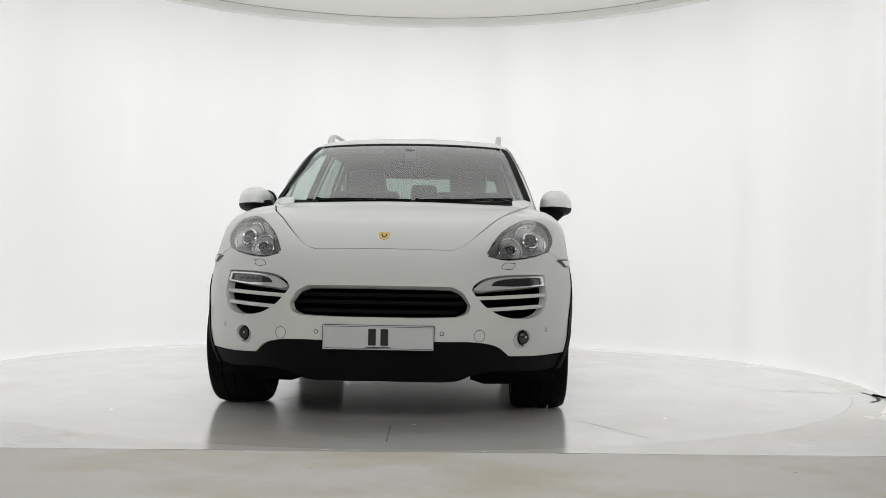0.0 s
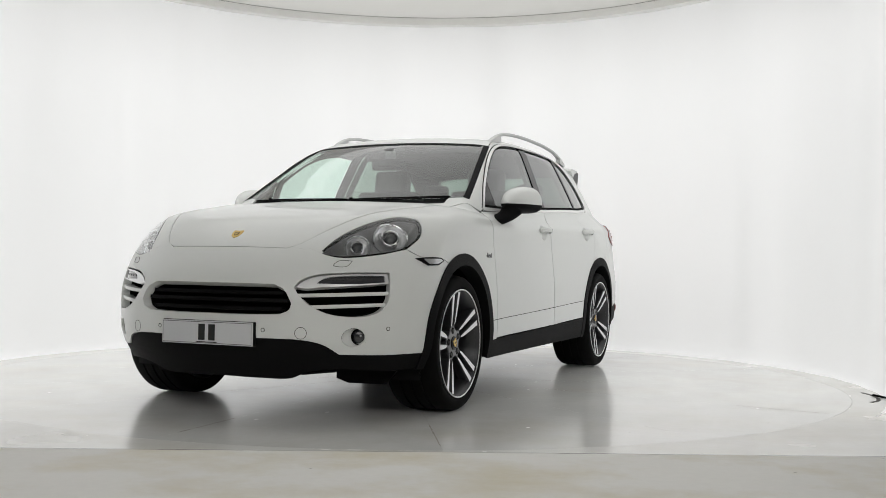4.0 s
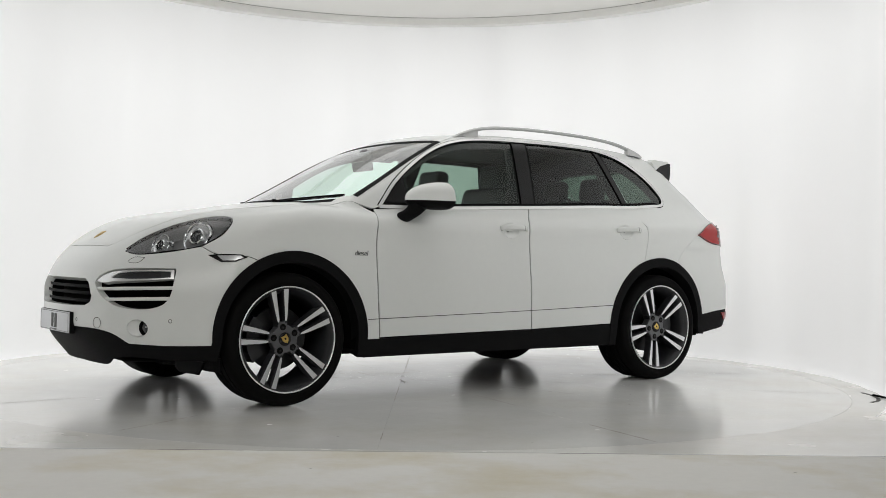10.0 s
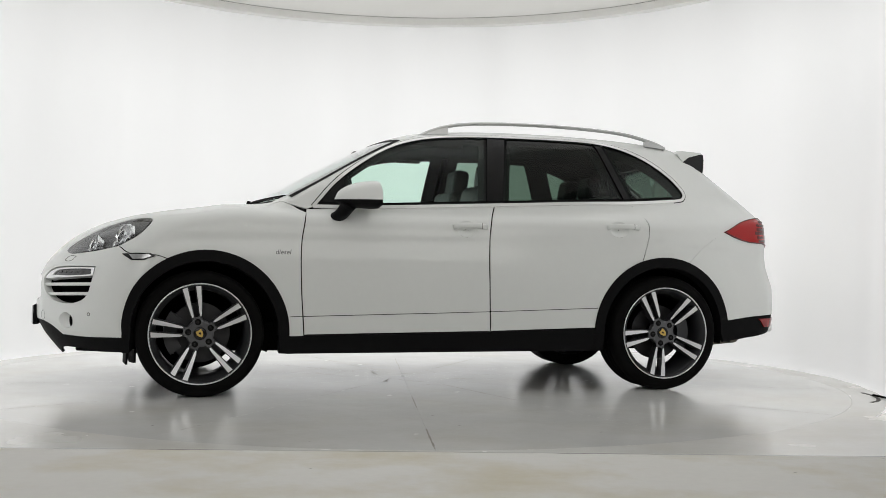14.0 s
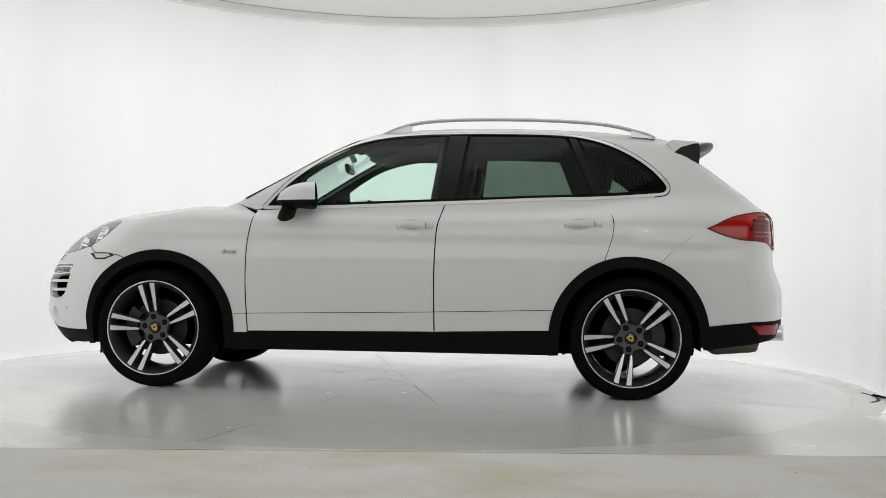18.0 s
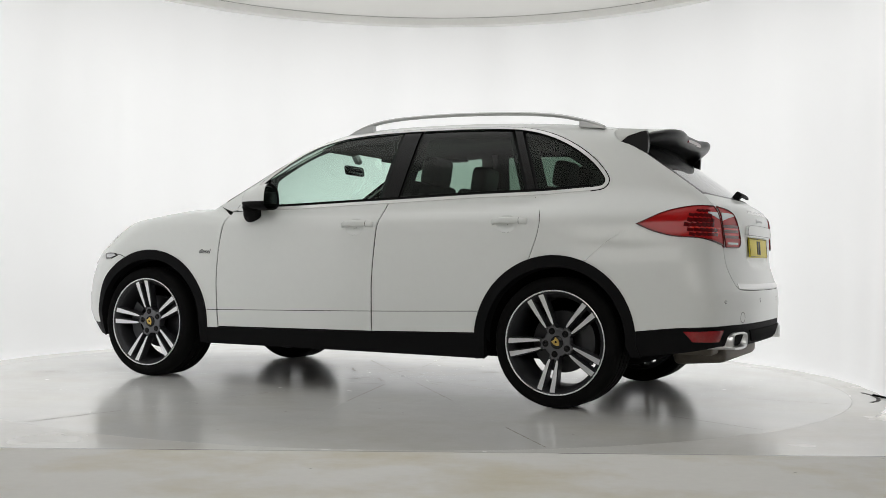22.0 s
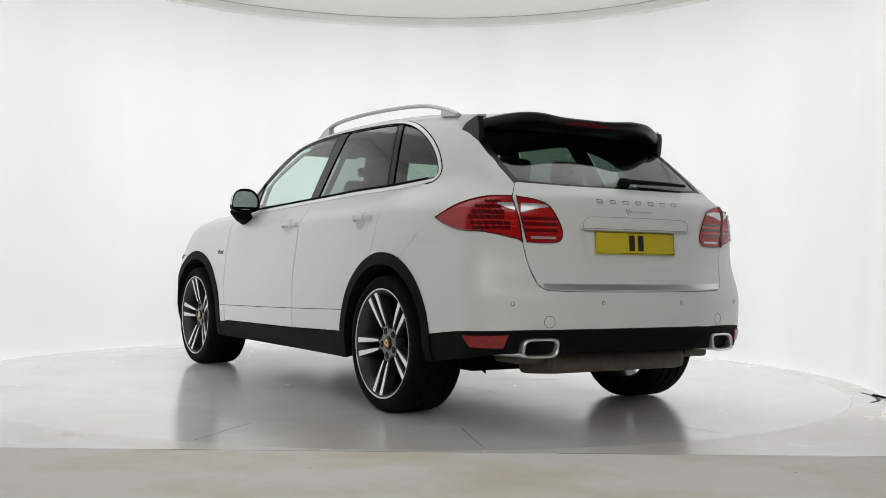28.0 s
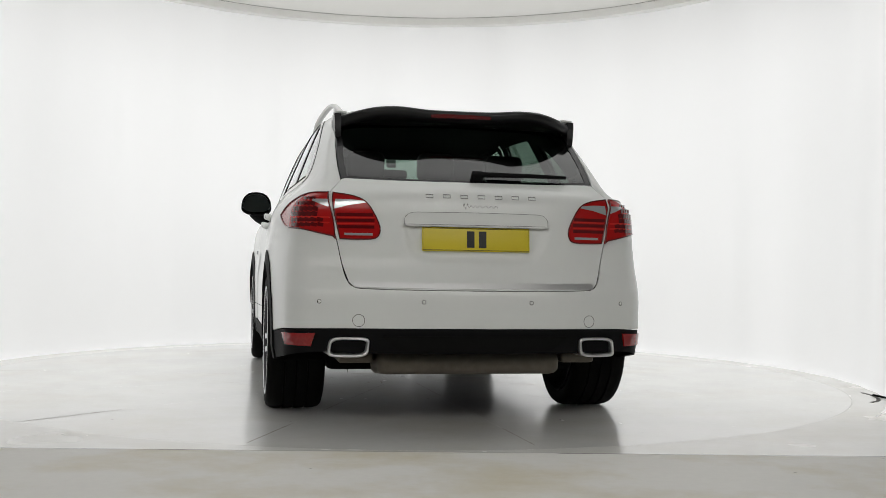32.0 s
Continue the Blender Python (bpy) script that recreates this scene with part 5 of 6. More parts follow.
def front_end():
    belt = CHARTS["belt"][1]
    g = grille_outline()
    panel("grille_back", "belt", shrink(g, -0.03), GAP, car, off=-0.11, thick=0, gap=0)
    for z, w, d in ((0.642, 0.395, 0.02), (0.598, 0.42, 0.016), (0.556, 0.385, 0.02)):
        path = snap([(2.38, y, z) for y in np.linspace(-w, w, 36)], "belt", -d - 0.012)
        sweep("grille_slat", path, [(0.0, 0.011), (-0.016, 0.004), (-0.055, 0.0), (-0.055, -0.006), (-0.012, -0.009), (0.0, -0.004)], BLACK, car, up=(0, 0, 1), smooth=False)
    ip = intake_outline()
    liner("intake_wall", "belt", shrink(ip, -0.0005), -0.045, -0.105, GAP, car, both=True)
    liner("grille_wall", "belt", shrink(g, -0.0005), -0.045, -0.115, GAP, car)
    panel("intake_back", "belt", shrink(ip, -0.03), GAP, car, off=-0.10, thick=0, gap=0, both=True)
    for za, zb, ya, yb in ((0.628, 0.641, 0.455, 0.812), (0.570, 0.583, 0.50, 0.80)):
        ys = np.linspace(ya, yb, 22)
        pts = [(2.402 - 0.647 * y**3.03, y, za + (zb - za) * (y - ya) / (yb - ya)) for y in ys]
        path = snap(pts, "belt", -0.014)
        for s in (1, -1):
            sec = [(0.0, 0.009), (0.05, 0.006), (0.05, -0.006), (0.0, -0.009), (-0.004, 0.0)]
            sec = sec if s > 0 else [(-a, b) for a, b in sec][::-1]
            sweep("intake_blade", path * (1, s, 1), [(-a, b) for a, b in sec][::-1], PAINT, car, up=(0, 0, 1), smooth=False)
    lamp = [[(2.332, 0.447, 0.668), (2.316, 0.468, 0.69), (2.283, 0.515, 0.714), (2.232, 0.583, 0.727), (2.13, 0.705, 0.733), (2.038, 0.79, 0.733)],
            [(2.038, 0.79, 0.733), (2.047, 0.803, 0.688)], [(2.047, 0.803, 0.688), (2.1, 0.755, 0.683), (2.19, 0.668, 0.676), (2.27, 0.557, 0.669), (2.31, 0.49, 0.662), (2.332, 0.447, 0.668)]]
    lp = flat("belt", *lamp, step=0.012)
    ins = [[(2.282, 0.53, 0.686), (2.262, 0.548, 0.706), (2.225, 0.597, 0.719), (2.13, 0.708, 0.726), (2.052, 0.779, 0.726)],
           [(2.052, 0.779, 0.726), (2.058, 0.79, 0.694)], [(2.058, 0.79, 0.694), (2.1, 0.752, 0.690), (2.19, 0.665, 0.684), (2.282, 0.53, 0.686)]]
    li = flat("belt", *ins, step=0.012)
    drl = panel("daytime_lamp", "belt", lp, BRIGHT_TRIM, car, holes=[li], off=-0.004, thick=0.04, gap=0, h=0.02, both=True, label="chrome-framed daytime running lamp")
    glass = panel("lamp_lens", "belt", li, DARK_LENS, None, off=-0.012, thick=0, gap=-0.002, h=0.02, both=True)
    for s, d, gl in zip((1, -1), drl, glass):
        gl.parent = d
        for k in range(5):
            y = 0.60 + 0.038 * k
            m = skin_frame((2.402 - 0.647 * y**3.03, y, 0.708), "belt", -0.0105)
            bm = box_bm(0.036, 0.003, 0.012, 0.001, 1, m)
            bmesh.ops.scale(bm, vec=(1, s, 1), verts=bm.verts)
            if s < 0:
                bmesh.ops.reverse_faces(bm, faces=bm.faces[:])
            part("led", bm, LED_OFF, d, smooth=False)
    for s in (1, -1):
        def seat(p, off=0.0):
            return skin_frame((p[0], p[1] * s, p[2]), "belt", off)
        rim = fog_rim(s)
        q = Vector((0.90, 0.42 * s, 0.0)).normalized().to_track_quat("Y", "Z").to_matrix().to_4x4()
        base, n0 = on_skin("belt", belt_uv((2.168, 0.714, 0.426)), -0.02)
        q.translation = Vector(base[0] * (1, s, 1))
        lat = (q.to_3x3() @ Vector((1, 0, 0)))
        sgn = 1 if lat.y * s > 0 else -1
        ring = [tuple(q @ Vector((sgn * 0.0405 * math.cos(a), 0, 0.0405 * math.sin(a)))) for a in np.linspace(0, 2 * math.pi, 37)[:-1]]
        mid = [tuple(0.45 * np.asarray(p) + 0.55 * np.asarray(r)) for p, r in zip(rim, ring)]
        f = [(j * 36 + i, j * 36 + (i + 1) % 36, j * 36 + 36 + (i + 1) % 36, j * 36 + 36 + i) for j in (0, 1) for i in range(36)]
        fog = mesh_object("fog_lamp", [tuple(p) for p in rim] + mid + ring, f, PAINT, car, True)
        fog["label"] = "round fog lamp in a white scoop"
        part("fog_bezel", lathe_bm([(0.041, 0.004), (0.037, 0.003), (0.0355, -0.02), (0.0, -0.022)], 32, q), GAP, fog, angle=40)
        part("fog_lens", lathe_bm([(0.0, 0.002), (0.02, 0.0), (0.033, -0.006), (0.0355, -0.012)], 32, q), DARK_LENS, fog)
        part("fog_bulb", lathe_bm([(0.0, 0.004), (0.004, 0.003), (0.006, 0.0)], 16, q @ pose(-0.006, 0, 0.004)), REFLECTOR, fog)
        for p in ((2.397, 0.303, 0.458), (2.063, 0.81, 0.467)):
            part("parking_sensor", lathe_bm([(0.0, 0.0008), (0.0075, 0.0008), (0.008, 0.0)], 18, seat(p)), PAINT, car)
            part("sensor_ring", lathe_bm([(0.0076, 0.0006), (0.0102, 0.0008), (0.0104, 0.0)], 18, seat(p)), GAP, car)
        part("towing_cap_line", lathe_bm([(0.0268, 0.0003), (0.0274, 0.0008), (0.0288, 0.0008), (0.0292, 0.0003)], 36, seat((2.335, 0.478, 0.447))), DISC, car)
        # side repeater
        rep = [(1.885, 0.866, 0.812), (1.80, 0.918, 0.819), (1.727, 0.939, 0.8175), (1.70, 0.944, 0.803), (1.762, 0.94, 0.779), (1.832, 0.913, 0.777)]
        if s > 0:
            rp = flat("belt", rep[:3], rep[2:4], rep[3:5], rep[4:6], [rep[5], rep[0]], step=0.012)
            rl = [(1.845, 0.893, 0.809), (1.737, 0.938, 0.8115), (1.72, 0.943, 0.801), (1.766, 0.937, 0.7855), (1.823, 0.915, 0.784)]
            rl = flat("belt", *[[a, b] for a, b in zip(rl, rl[1:] + rl[:1])], step=0.012)
            a = panel("side_repeater", "belt", rp, GLOSS_BLACK, car, off=0.004, thick=0.012, gap=0, h=0.02, both=True, label="clear side repeater in a black frame")
            b = panel("repeater_lens", "belt", rl, CLEAR_LED, None, off=0.008, thick=0.004, gap=0, h=0.02, both=True)
            for q, r in zip(a, b):
                r.parent = q
        # lower corner flap before the wheel
        path = [(1.81, s * 0.87, 0.23), (1.835, s * 0.80, 0.23), (1.85, s * 0.62, 0.235)]
        sweep("air_flap", spline(path, 0.03), [(0.0, 0.04), (0.012, 0.04), (0.012, -0.035), (0.0, -0.035)], BLACK, car, smooth=False)
    for s in (1, -1):
        flap = [(0.43, 0.19), (0.50, 0.168), (0.70, 0.17), (0.76, 0.24), (0.55, 0.25), (0.43, 0.24)]
        v = [(1.88 - 0.1 * max(y - 0.5, 0), s * y, z) for y, z in flap] + [(1.868 - 0.1 * max(y - 0.5, 0), s * y, z) for y, z in flap]
        mesh_object("chin_flap", v, [tuple(range(6)), tuple(range(6, 12))[::-1]] + [(i, i + 6, (i + 1) % 6 + 6, (i + 1) % 6) for i in range(6)], BLACK, car, False)
    tray = box_bm(0.45, 0.8, 0.02, 0.008, 1, pose(1.93, 0, 0.226, 0, -3, 0))
    part("chin_tray", tray, BLACK, car)
    # number plate with bars in place of its letters
    m = pose(2.412, 0, 0.436)
    pl = part("front_number_plate", box_bm(0.008, 0.524, 0.114, 0.003, 2, m), PLATE_WHITE, car, "white number plate with black bars")
    part("plate_holder", box_bm(0.03, 0.53, 0.118, 0.004, 1, pose(2.396, 0, 0.436)), BLACK, pl)
    for y in (-0.028, 0.03):
        part("plate_bar", box_bm(0.003, 0.036, 0.078, 0, 1, pose(2.4172, y, 0.438)), INK, pl, smooth=False)
    part("plate_bar", box_bm(0.002, 0.12, 0.004, 0, 1, pose(2.4170, 0.0, 0.390)), INK, pl, smooth=False)
    sweep("plate_edge", [(2.4165, y, z) for y, z in ((-0.256, 0.385), (0.256, 0.385), (0.256, 0.487), (-0.256, 0.487))], ring_section(0.0012, 4), INK, pl, closed=True, up=(1, 0, 0), smooth=False)
    # crest
    sh = [(-0.026, 0.034), (0.0, 0.029), (0.026, 0.034), (0.028, 0.005), (0.02, -0.018), (0.0, -0.034), (-0.02, -0.018), (-0.028, 0.005)]
    fr = skin_frame((2.195, 0, 0.925), "hull")
    for k, mat, h0, nm in ((1.0, GOLD, 0.003, "crest"), (0.5, GLOSS_BLACK, 0.0038, "crest_field"), (0.3, GOLD, 0.0044, "crest_centre")):
        v = [fr @ Vector((a * k, h0, b * k)) for a, b in sh] + [fr @ Vector((a * k, -0.004, b * k)) for a, b in sh]
        f = [tuple(range(8)), *[(i, i + 8, (i + 1) % 8 + 8, (i + 1) % 8) for i in range(8)]]
        ob = mesh_object(nm, v, f, mat, car, False)
        if k == 1.0:
            crest = ob
            ob["label"] = "small gold shield crest on the bonnet"
        else:
            ob.parent = crest
    # wipers
    for pts in ([(1.12, 0.10, 1.17), (1.06, 0.40, 1.172), (0.965, 0.66, 1.175)], [(1.05, -0.52, 1.168), (1.105, -0.2, 1.175), (1.12, 0.06, 1.172)]):
        path = snap(spline(pts, 0.03), "hull", -0.004)
        w = sweep("wiper_arm", path, ring_section(0.005, 6), BLACK, car)
        sweep("wiper_blade", path - np.array([0.018, 0, -0.005]), [(0.004, 0.008), (-0.004, 0.008), (-0.002, -0.01), (0.002, -0.01)], RUBBER, w, smooth=False)
        part("wiper_pivot", lathe_bm([(0.0, 0.02), (0.012, 0.018), (0.016, 0.0)], 14, Matrix.Translation(Vector(path[0])) @ pose(0, 0, 0, 90)), BLACK, w)


def text_mesh(word, size, depth, mat, m, parent, name, shear=0.2):
    c = bpy.data.curves.new(name, "FONT")
    c.body, c.size, c.extrude, c.shear, c.align_x = word, size, depth, shear, "CENTER"
    tmp = new(name, c)
    me = bpy.data.meshes.new_from_object(tmp)
    bpy.data.objects.remove(tmp)
    bpy.data.curves.remove(c)
    me.materials.clear()
    me.materials.append(mat)
    me.transform(m)
    ob = new(name, me)
    ob.parent = parent
    return ob


def badges():
    for s in (1, -1):
        p, n = on_skin("belt", CHARTS["belt"][1]((0.985, 0.9, 0.825)), 0.001)
        n = Vector(n[0] * (1, s, 1))
        x = Vector((0, 0, 1)).cross(n).normalized()
        m = Matrix((x, n.cross(x), n)).transposed().to_4x4()
        m.translation = Vector(p[0] * (1, s, 1))
        text_mesh("diesel", 0.040, 0.0015, HUB_GREY, m, car, "wing_badge")["label"] = "small metal script badge"


def rear_end():
    belt = CHARTS["belt"][1]
    outer = flat("belt", TAIL_UP, TAIL_LOW, [TAIL_LOW[-1], GATE_SIDE[2], (-2.30, 0.66, 0.9)], [(-2.30, 0.66, 0.9), (-2.302, 0.68, 1.0), TAIL_UP[0]], step=0.015)
    inner = [(-2.305, 0.71, 1.117), (-2.344, 0.60, 1.10), (-2.366, 0.545, 1.075), (-2.38, 0.492, 1.0), (-2.36, 0.462, 0.94), (-2.345, 0.472, 0.905), (-2.325, 0.56, 0.895), (-2.306, 0.645, 0.897)]
    inn = flat("belt", inner, [inner[-1], (-2.303, 0.675, 1.0), inner[0]], step=0.015)
    lights = panel("tail_light", "belt", outer, RED_LENS, car, off=0.004, thick=0.03, gap=0.002, h=0.02, both=True, label="red wraparound tail light with dark edge")
    gate_lights = panel("tail_light_inner", "belt", inn, RED_LENS, car, off=0.004, thick=0.03, gap=0.004, h=0.02, both=True, label="red tail light half on the tailgate")
    for poly, obs, nm in ((outer, lights, "lamp_edge"), (inn, gate_lights, "lamp_edge_inner")):
        edge = on_skin("belt", shrink(poly, 0.003), 0.006)[0]
        for s, ob in zip((1, -1), obs):
            sweep("lamp_edge", edge * (1, s, 1), ring_section(0.0034, 6), RED_DARK, ob, closed=True)
    # light bands behind the lens
    for s, a, b in zip((1, -1), lights, gate_lights):
        def band(z, y0, y1, w, mat, parent, nm="light_band", rise=0.0):
            ys = np.linspace(y0, y1, 14)
            pts = snap([(-2.425 + 0.24 * y**3 + 0.06, y, z + rise * k / 13) for k, y in enumerate(ys)], "belt", 0.0045) * (1, s, 1)
            sweep(nm, pts, [(0.0015, w), (-0.0015, w), (-0.0015, -w), (0.0015, -w)], mat, parent, smooth=False)
        # lattice of dark cells
        for r, (z, y0, y1, n, w) in enumerate(((1.082, 0.765, 0.84, 3, 0.007), (1.06, 0.755, 0.878, 5, 0.0075), (1.036, 0.745, 0.895, 6, 0.0075), (1.012, 0.74, 0.905, 6, 0.0075), (0.984, 0.72, 0.90, 6, 0.007), (0.962, 0.71, 0.885, 6, 0.006))):
            for k in range(n):
                ya = y0 + (y1 - y0) * (k + (0.25 if r % 2 else 0.0)) / n
                band(z, ya, ya + (y1 - y0) / n * 0.93, w * 1.45, RED_DARK, a, "led_cell", rise=0.005)
        band(0.998, 0.69, 0.885, 0.0045, RED_BRIGHT, a)
        band(0.973, 0.69, 0.885, 0.004, RED_BRIGHT, a)
        for z, y0, y1 in ((0.955, 0.485, 0.652), (0.985, 0.485, 0.656), (1.012, 0.492, 0.66)):
            band(z, y0, y1, 0.0075, RED_DARK, b)
        for z in (0.97, 0.999):
            band(z, 0.485, 0.655, 0.003, RED_BRIGHT, b)
        # reversing lamp: a clear wedge across both halves
        for y0, y1, za, zb, par in ((0.695, 0.775, 0.032, 0.005, a), (0.525, 0.668, 0.003, 0.040, b)):
            top = [(-2.36 + 0.24 * y**3, y, 1.083 - 0.10 * max(0.60 - y, 0)) for y in np.linspace(y0, y1, 8)]
            low = [(x, y, z - (za + (zb - za) * k / 7) - 0.004) for k, (x, y, z) in enumerate(top)]
            wedge = flat("belt", top, [top[-1], low[-1]], low[::-1], [low[0], top[0]], step=0.012)
            ob = panel("reversing_lamp", "belt", wedge, CLEAR_LED, par, off=0.0058, thick=0.002, gap=0, h=0.02, both=True)
            bpy.data.objects.remove(ob[1 if s > 0 else 0])
        band(0.921, 0.492, 0.62, 0.0055, CLEAR_LED, b, "led_bar")
        ref = [(-2.166, 0.916, 0.452), (-2.321, 0.749, 0.460), (-2.301, 0.766, 0.398), (-2.206, 0.894, 0.399)]
        if s > 0:
            rp = flat("belt", ref[:2], ref[1:3], ref[2:], [ref[3], ref[0]])
            panel("rear_reflector", "belt", rp, RED_REFLECTOR, car, off=0.004, thick=0.012, gap=0, h=0.02, both=True)

        def seat(p, off=0.0):
            return skin_frame((p[0], p[1] * s, p[2]), "belt", off)
        for p in ((-2.42, 0.258, 0.61), (-2.33, 0.735, 0.607)):
            part("parking_sensor", lathe_bm([(0.0, 0.0008), (0.0075, 0.0008), (0.008, 0.0)], 18, seat(p)), PAINT, car)
            part("sensor_ring", lathe_bm([(0.0076, 0.0006), (0.0102, 0.0008), (0.0104, 0.0)], 18, seat(p)), GAP, car)
        part("towing_cap_line", lathe_bm([(0.0268, 0.0003), (0.0274, 0.0008), (0.0288, 0.0008), (0.0292, 0.0003)], 36, seat((-2.383, 0.556, 0.522))), DISC, car)
        # tailpipe: rounded box with a bright lip
        cy, cz, hw, hh = s * 0.600, 0.398, 0.092, 0.046
        back = 0.010

        def rr(k, x, dz=0.0):
            return [(x + 0.2 * (hw + k) * s * math.copysign(abs(math.cos(t)) ** 0.45, math.cos(t)), cy + (hw + k) * math.copysign(abs(math.cos(t)) ** 0.45, math.cos(t)) + s * 0.012 * (-math.sin(t)), cz + dz + (hh + k) * math.copysign(abs(math.sin(t)) ** 0.45, math.sin(t))) for t in np.linspace(0, 2 * math.pi, 41)[:-1]]
        v, f = [], []
        st = [(0.0, -2.12), (0.0, -2.36), (0.001, -2.385), (-0.004, -2.395), (-0.011, -2.39), (-0.014, -2.37), (-0.015, -2.2)]
        for k, x in st:
            v += rr(k, x + back, -0.01 if x > -2.2 else 0)
        for i in range(len(st) - 1):
            f += [(i * 40 + j, i * 40 + (j + 1) % 40, i * 40 + 40 + (j + 1) % 40, i * 40 + 40 + j) for j in range(40)]
        tp = mesh_object("tailpipe", v, f, SATIN, car, True)
        mesh_object("pipe_inside", rr(-0.015, -2.25) + rr(-0.015, -2.2), [tuple(range(40))[::-1]], GAP, tp, False)
    # tailgate furniture
    grip = flat("belt", [(-2.35, 0.345, 0.972), (-2.35, 0.345, 1.0), (-2.352, 0.325, 1.022), (-2.352, 0.29, 1.028)], [(-2.352, 0.29, 1.028), (-2.36, 0, 1.03), (-2.352, -0.29, 1.028)],
                [(-2.352, -0.29, 1.028), (-2.352, -0.325, 1.022), (-2.35, -0.345, 1.0), (-2.35, -0.345, 0.972)], [(-2.35, -0.345, 0.972), (-2.36, 0, 0.972), (-2.35, 0.345, 0.972)])
    gr = panel("tailgate_grip", "belt", grip, PAINT, car, off=0.016, thick=0.02, gap=0, h=0.025)
    edge = on_skin("belt", shrink(grip, 0.0), 0.0165)[0]
    # Thin dark outline paints the shading along the grip's edges.
    sweep("grip_edge_shade", edge, ring_section(0.0007, 4), GAP, gr, closed=True, smooth=False)
    strip("grip_strip", "belt", [(-2.35, 0.34, 0.968), (-2.36, 0, 0.968), (-2.35, -0.34, 0.968)], 0.008, WINDOW_TRIM, car, off=0.013)
    strip("tailgate_strip", "belt", [(-2.36, 0.578, 0.69), (-2.385, 0.45, 0.687), (-2.41, 0, 0.685), (-2.385, -0.45, 0.687), (-2.36, -0.578, 0.69)], 0.03, SATIN, car, off=0.004, depth=0.008, label="brushed aluminium strip")
    m = pose(-2.356, 0, 0.905, 0, 5, 0)
    pl = part("rear_number_plate", box_bm(0.008, 0.522, 0.113, 0.003, 2, m), PLATE_YELLOW, car, "yellow number plate with black bars")
    for y in (-0.03, 0.028):
        part("plate_bar", box_bm(0.003, 0.036, 0.078, 0, 1, m @ pose(-0.005, y, 0)), INK, pl, smooth=False)
    sweep("plate_edge", [m @ Vector((-0.0045, y, z)) for y, z in ((-0.256, -0.051), (0.256, -0.051), (0.256, 0.051), (-0.256, 0.051))], ring_section(0.0012, 4), INK, pl, closed=True, up=(1, 0, 0), smooth=False)
    # raised lettering kept as plain open frames, and a script kept as a wavy line
    for k in range(7):
        y = 0.226 - 0.0835 * k
        m = skin_frame((-2.34, y, 1.107), "belt", 0.0015)
        ring = [m @ Vector((a, 0, b)) for a, b in ((-0.017, -0.0085), (0.017, -0.0085), (0.017, 0.0085), (-0.017, 0.0085))]
        sweep("badge_frame", ring, ring_section(0.0023, 6), BADGE, car, closed=True, up=tuple(m.to_3x3() @ Vector((0, 1, 0))), smooth=False)
    line = snap([(-2.355, 0.065 - 0.17 * t, 1.061 + (0.005 + 0.009 * (t < 0.12)) * math.sin(t * 52 + 3 * math.sin(5 * t))) for t in np.linspace(0, 1, 110)], "belt", 0.002)
    sweep("badge_script", line, ring_section(0.0017, 6), BADGE, car, up=(-1, 0, 0))
    # rear wiper
    path = snap(spline([(-2.25, -0.03, 1.222), (-2.235, -0.2, 1.22), (-2.19, -0.49, 1.212)], 0.03), "hull", 0.022)
    w = sweep("rear_wiper", path, ring_section(0.02, 8, 0.7), BLACK, car, taper=lambda t: 1 - 0.4 * t)
    part("wiper_pivot", box_bm(0.06, 0.05, 0.04, 0.012, 2, skin_frame((-2.25, -0.03, 1.218), "hull", 0.012)), BLACK, w)
    # muffler, and a dark sheet on the valance for the shade of its recess
    part("muffler", box_bm(0.30, 0.90, 0.11, 0.045, 3, pose(-2.12, 0.0, 0.302, 0, 5, 0)), MUFFLER, car, "dull brown metal silencer box")
    part("exhaust_pipe", box_bm(0.2, 0.17, 0.05, 0.022, 3, pose(-2.14, 0.55, 0.335)), MUFFLER, car)
    part("exhaust_pipe", box_bm(0.2, 0.17, 0.05, 0.022, 3, pose(-2.14, -0.55, 0.335)), MUFFLER, car)
    ins = flat("belt", [(-2.38, 0.44, 0.45), (-2.40, 0, 0.45), (-2.38, -0.44, 0.45)], [(-2.38, -0.44, 0.45), (-2.37, -0.36, 0.385)], [(-2.37, -0.36, 0.385), (-2.4, 0, 0.38), (-2.37, 0.36, 0.385)], [(-2.37, 0.36, 0.385), (-2.38, 0.44, 0.45)])
    panel("valance_recess_shade", "belt", ins, GAP, car, off=0.004, thick=0.01, gap=0)


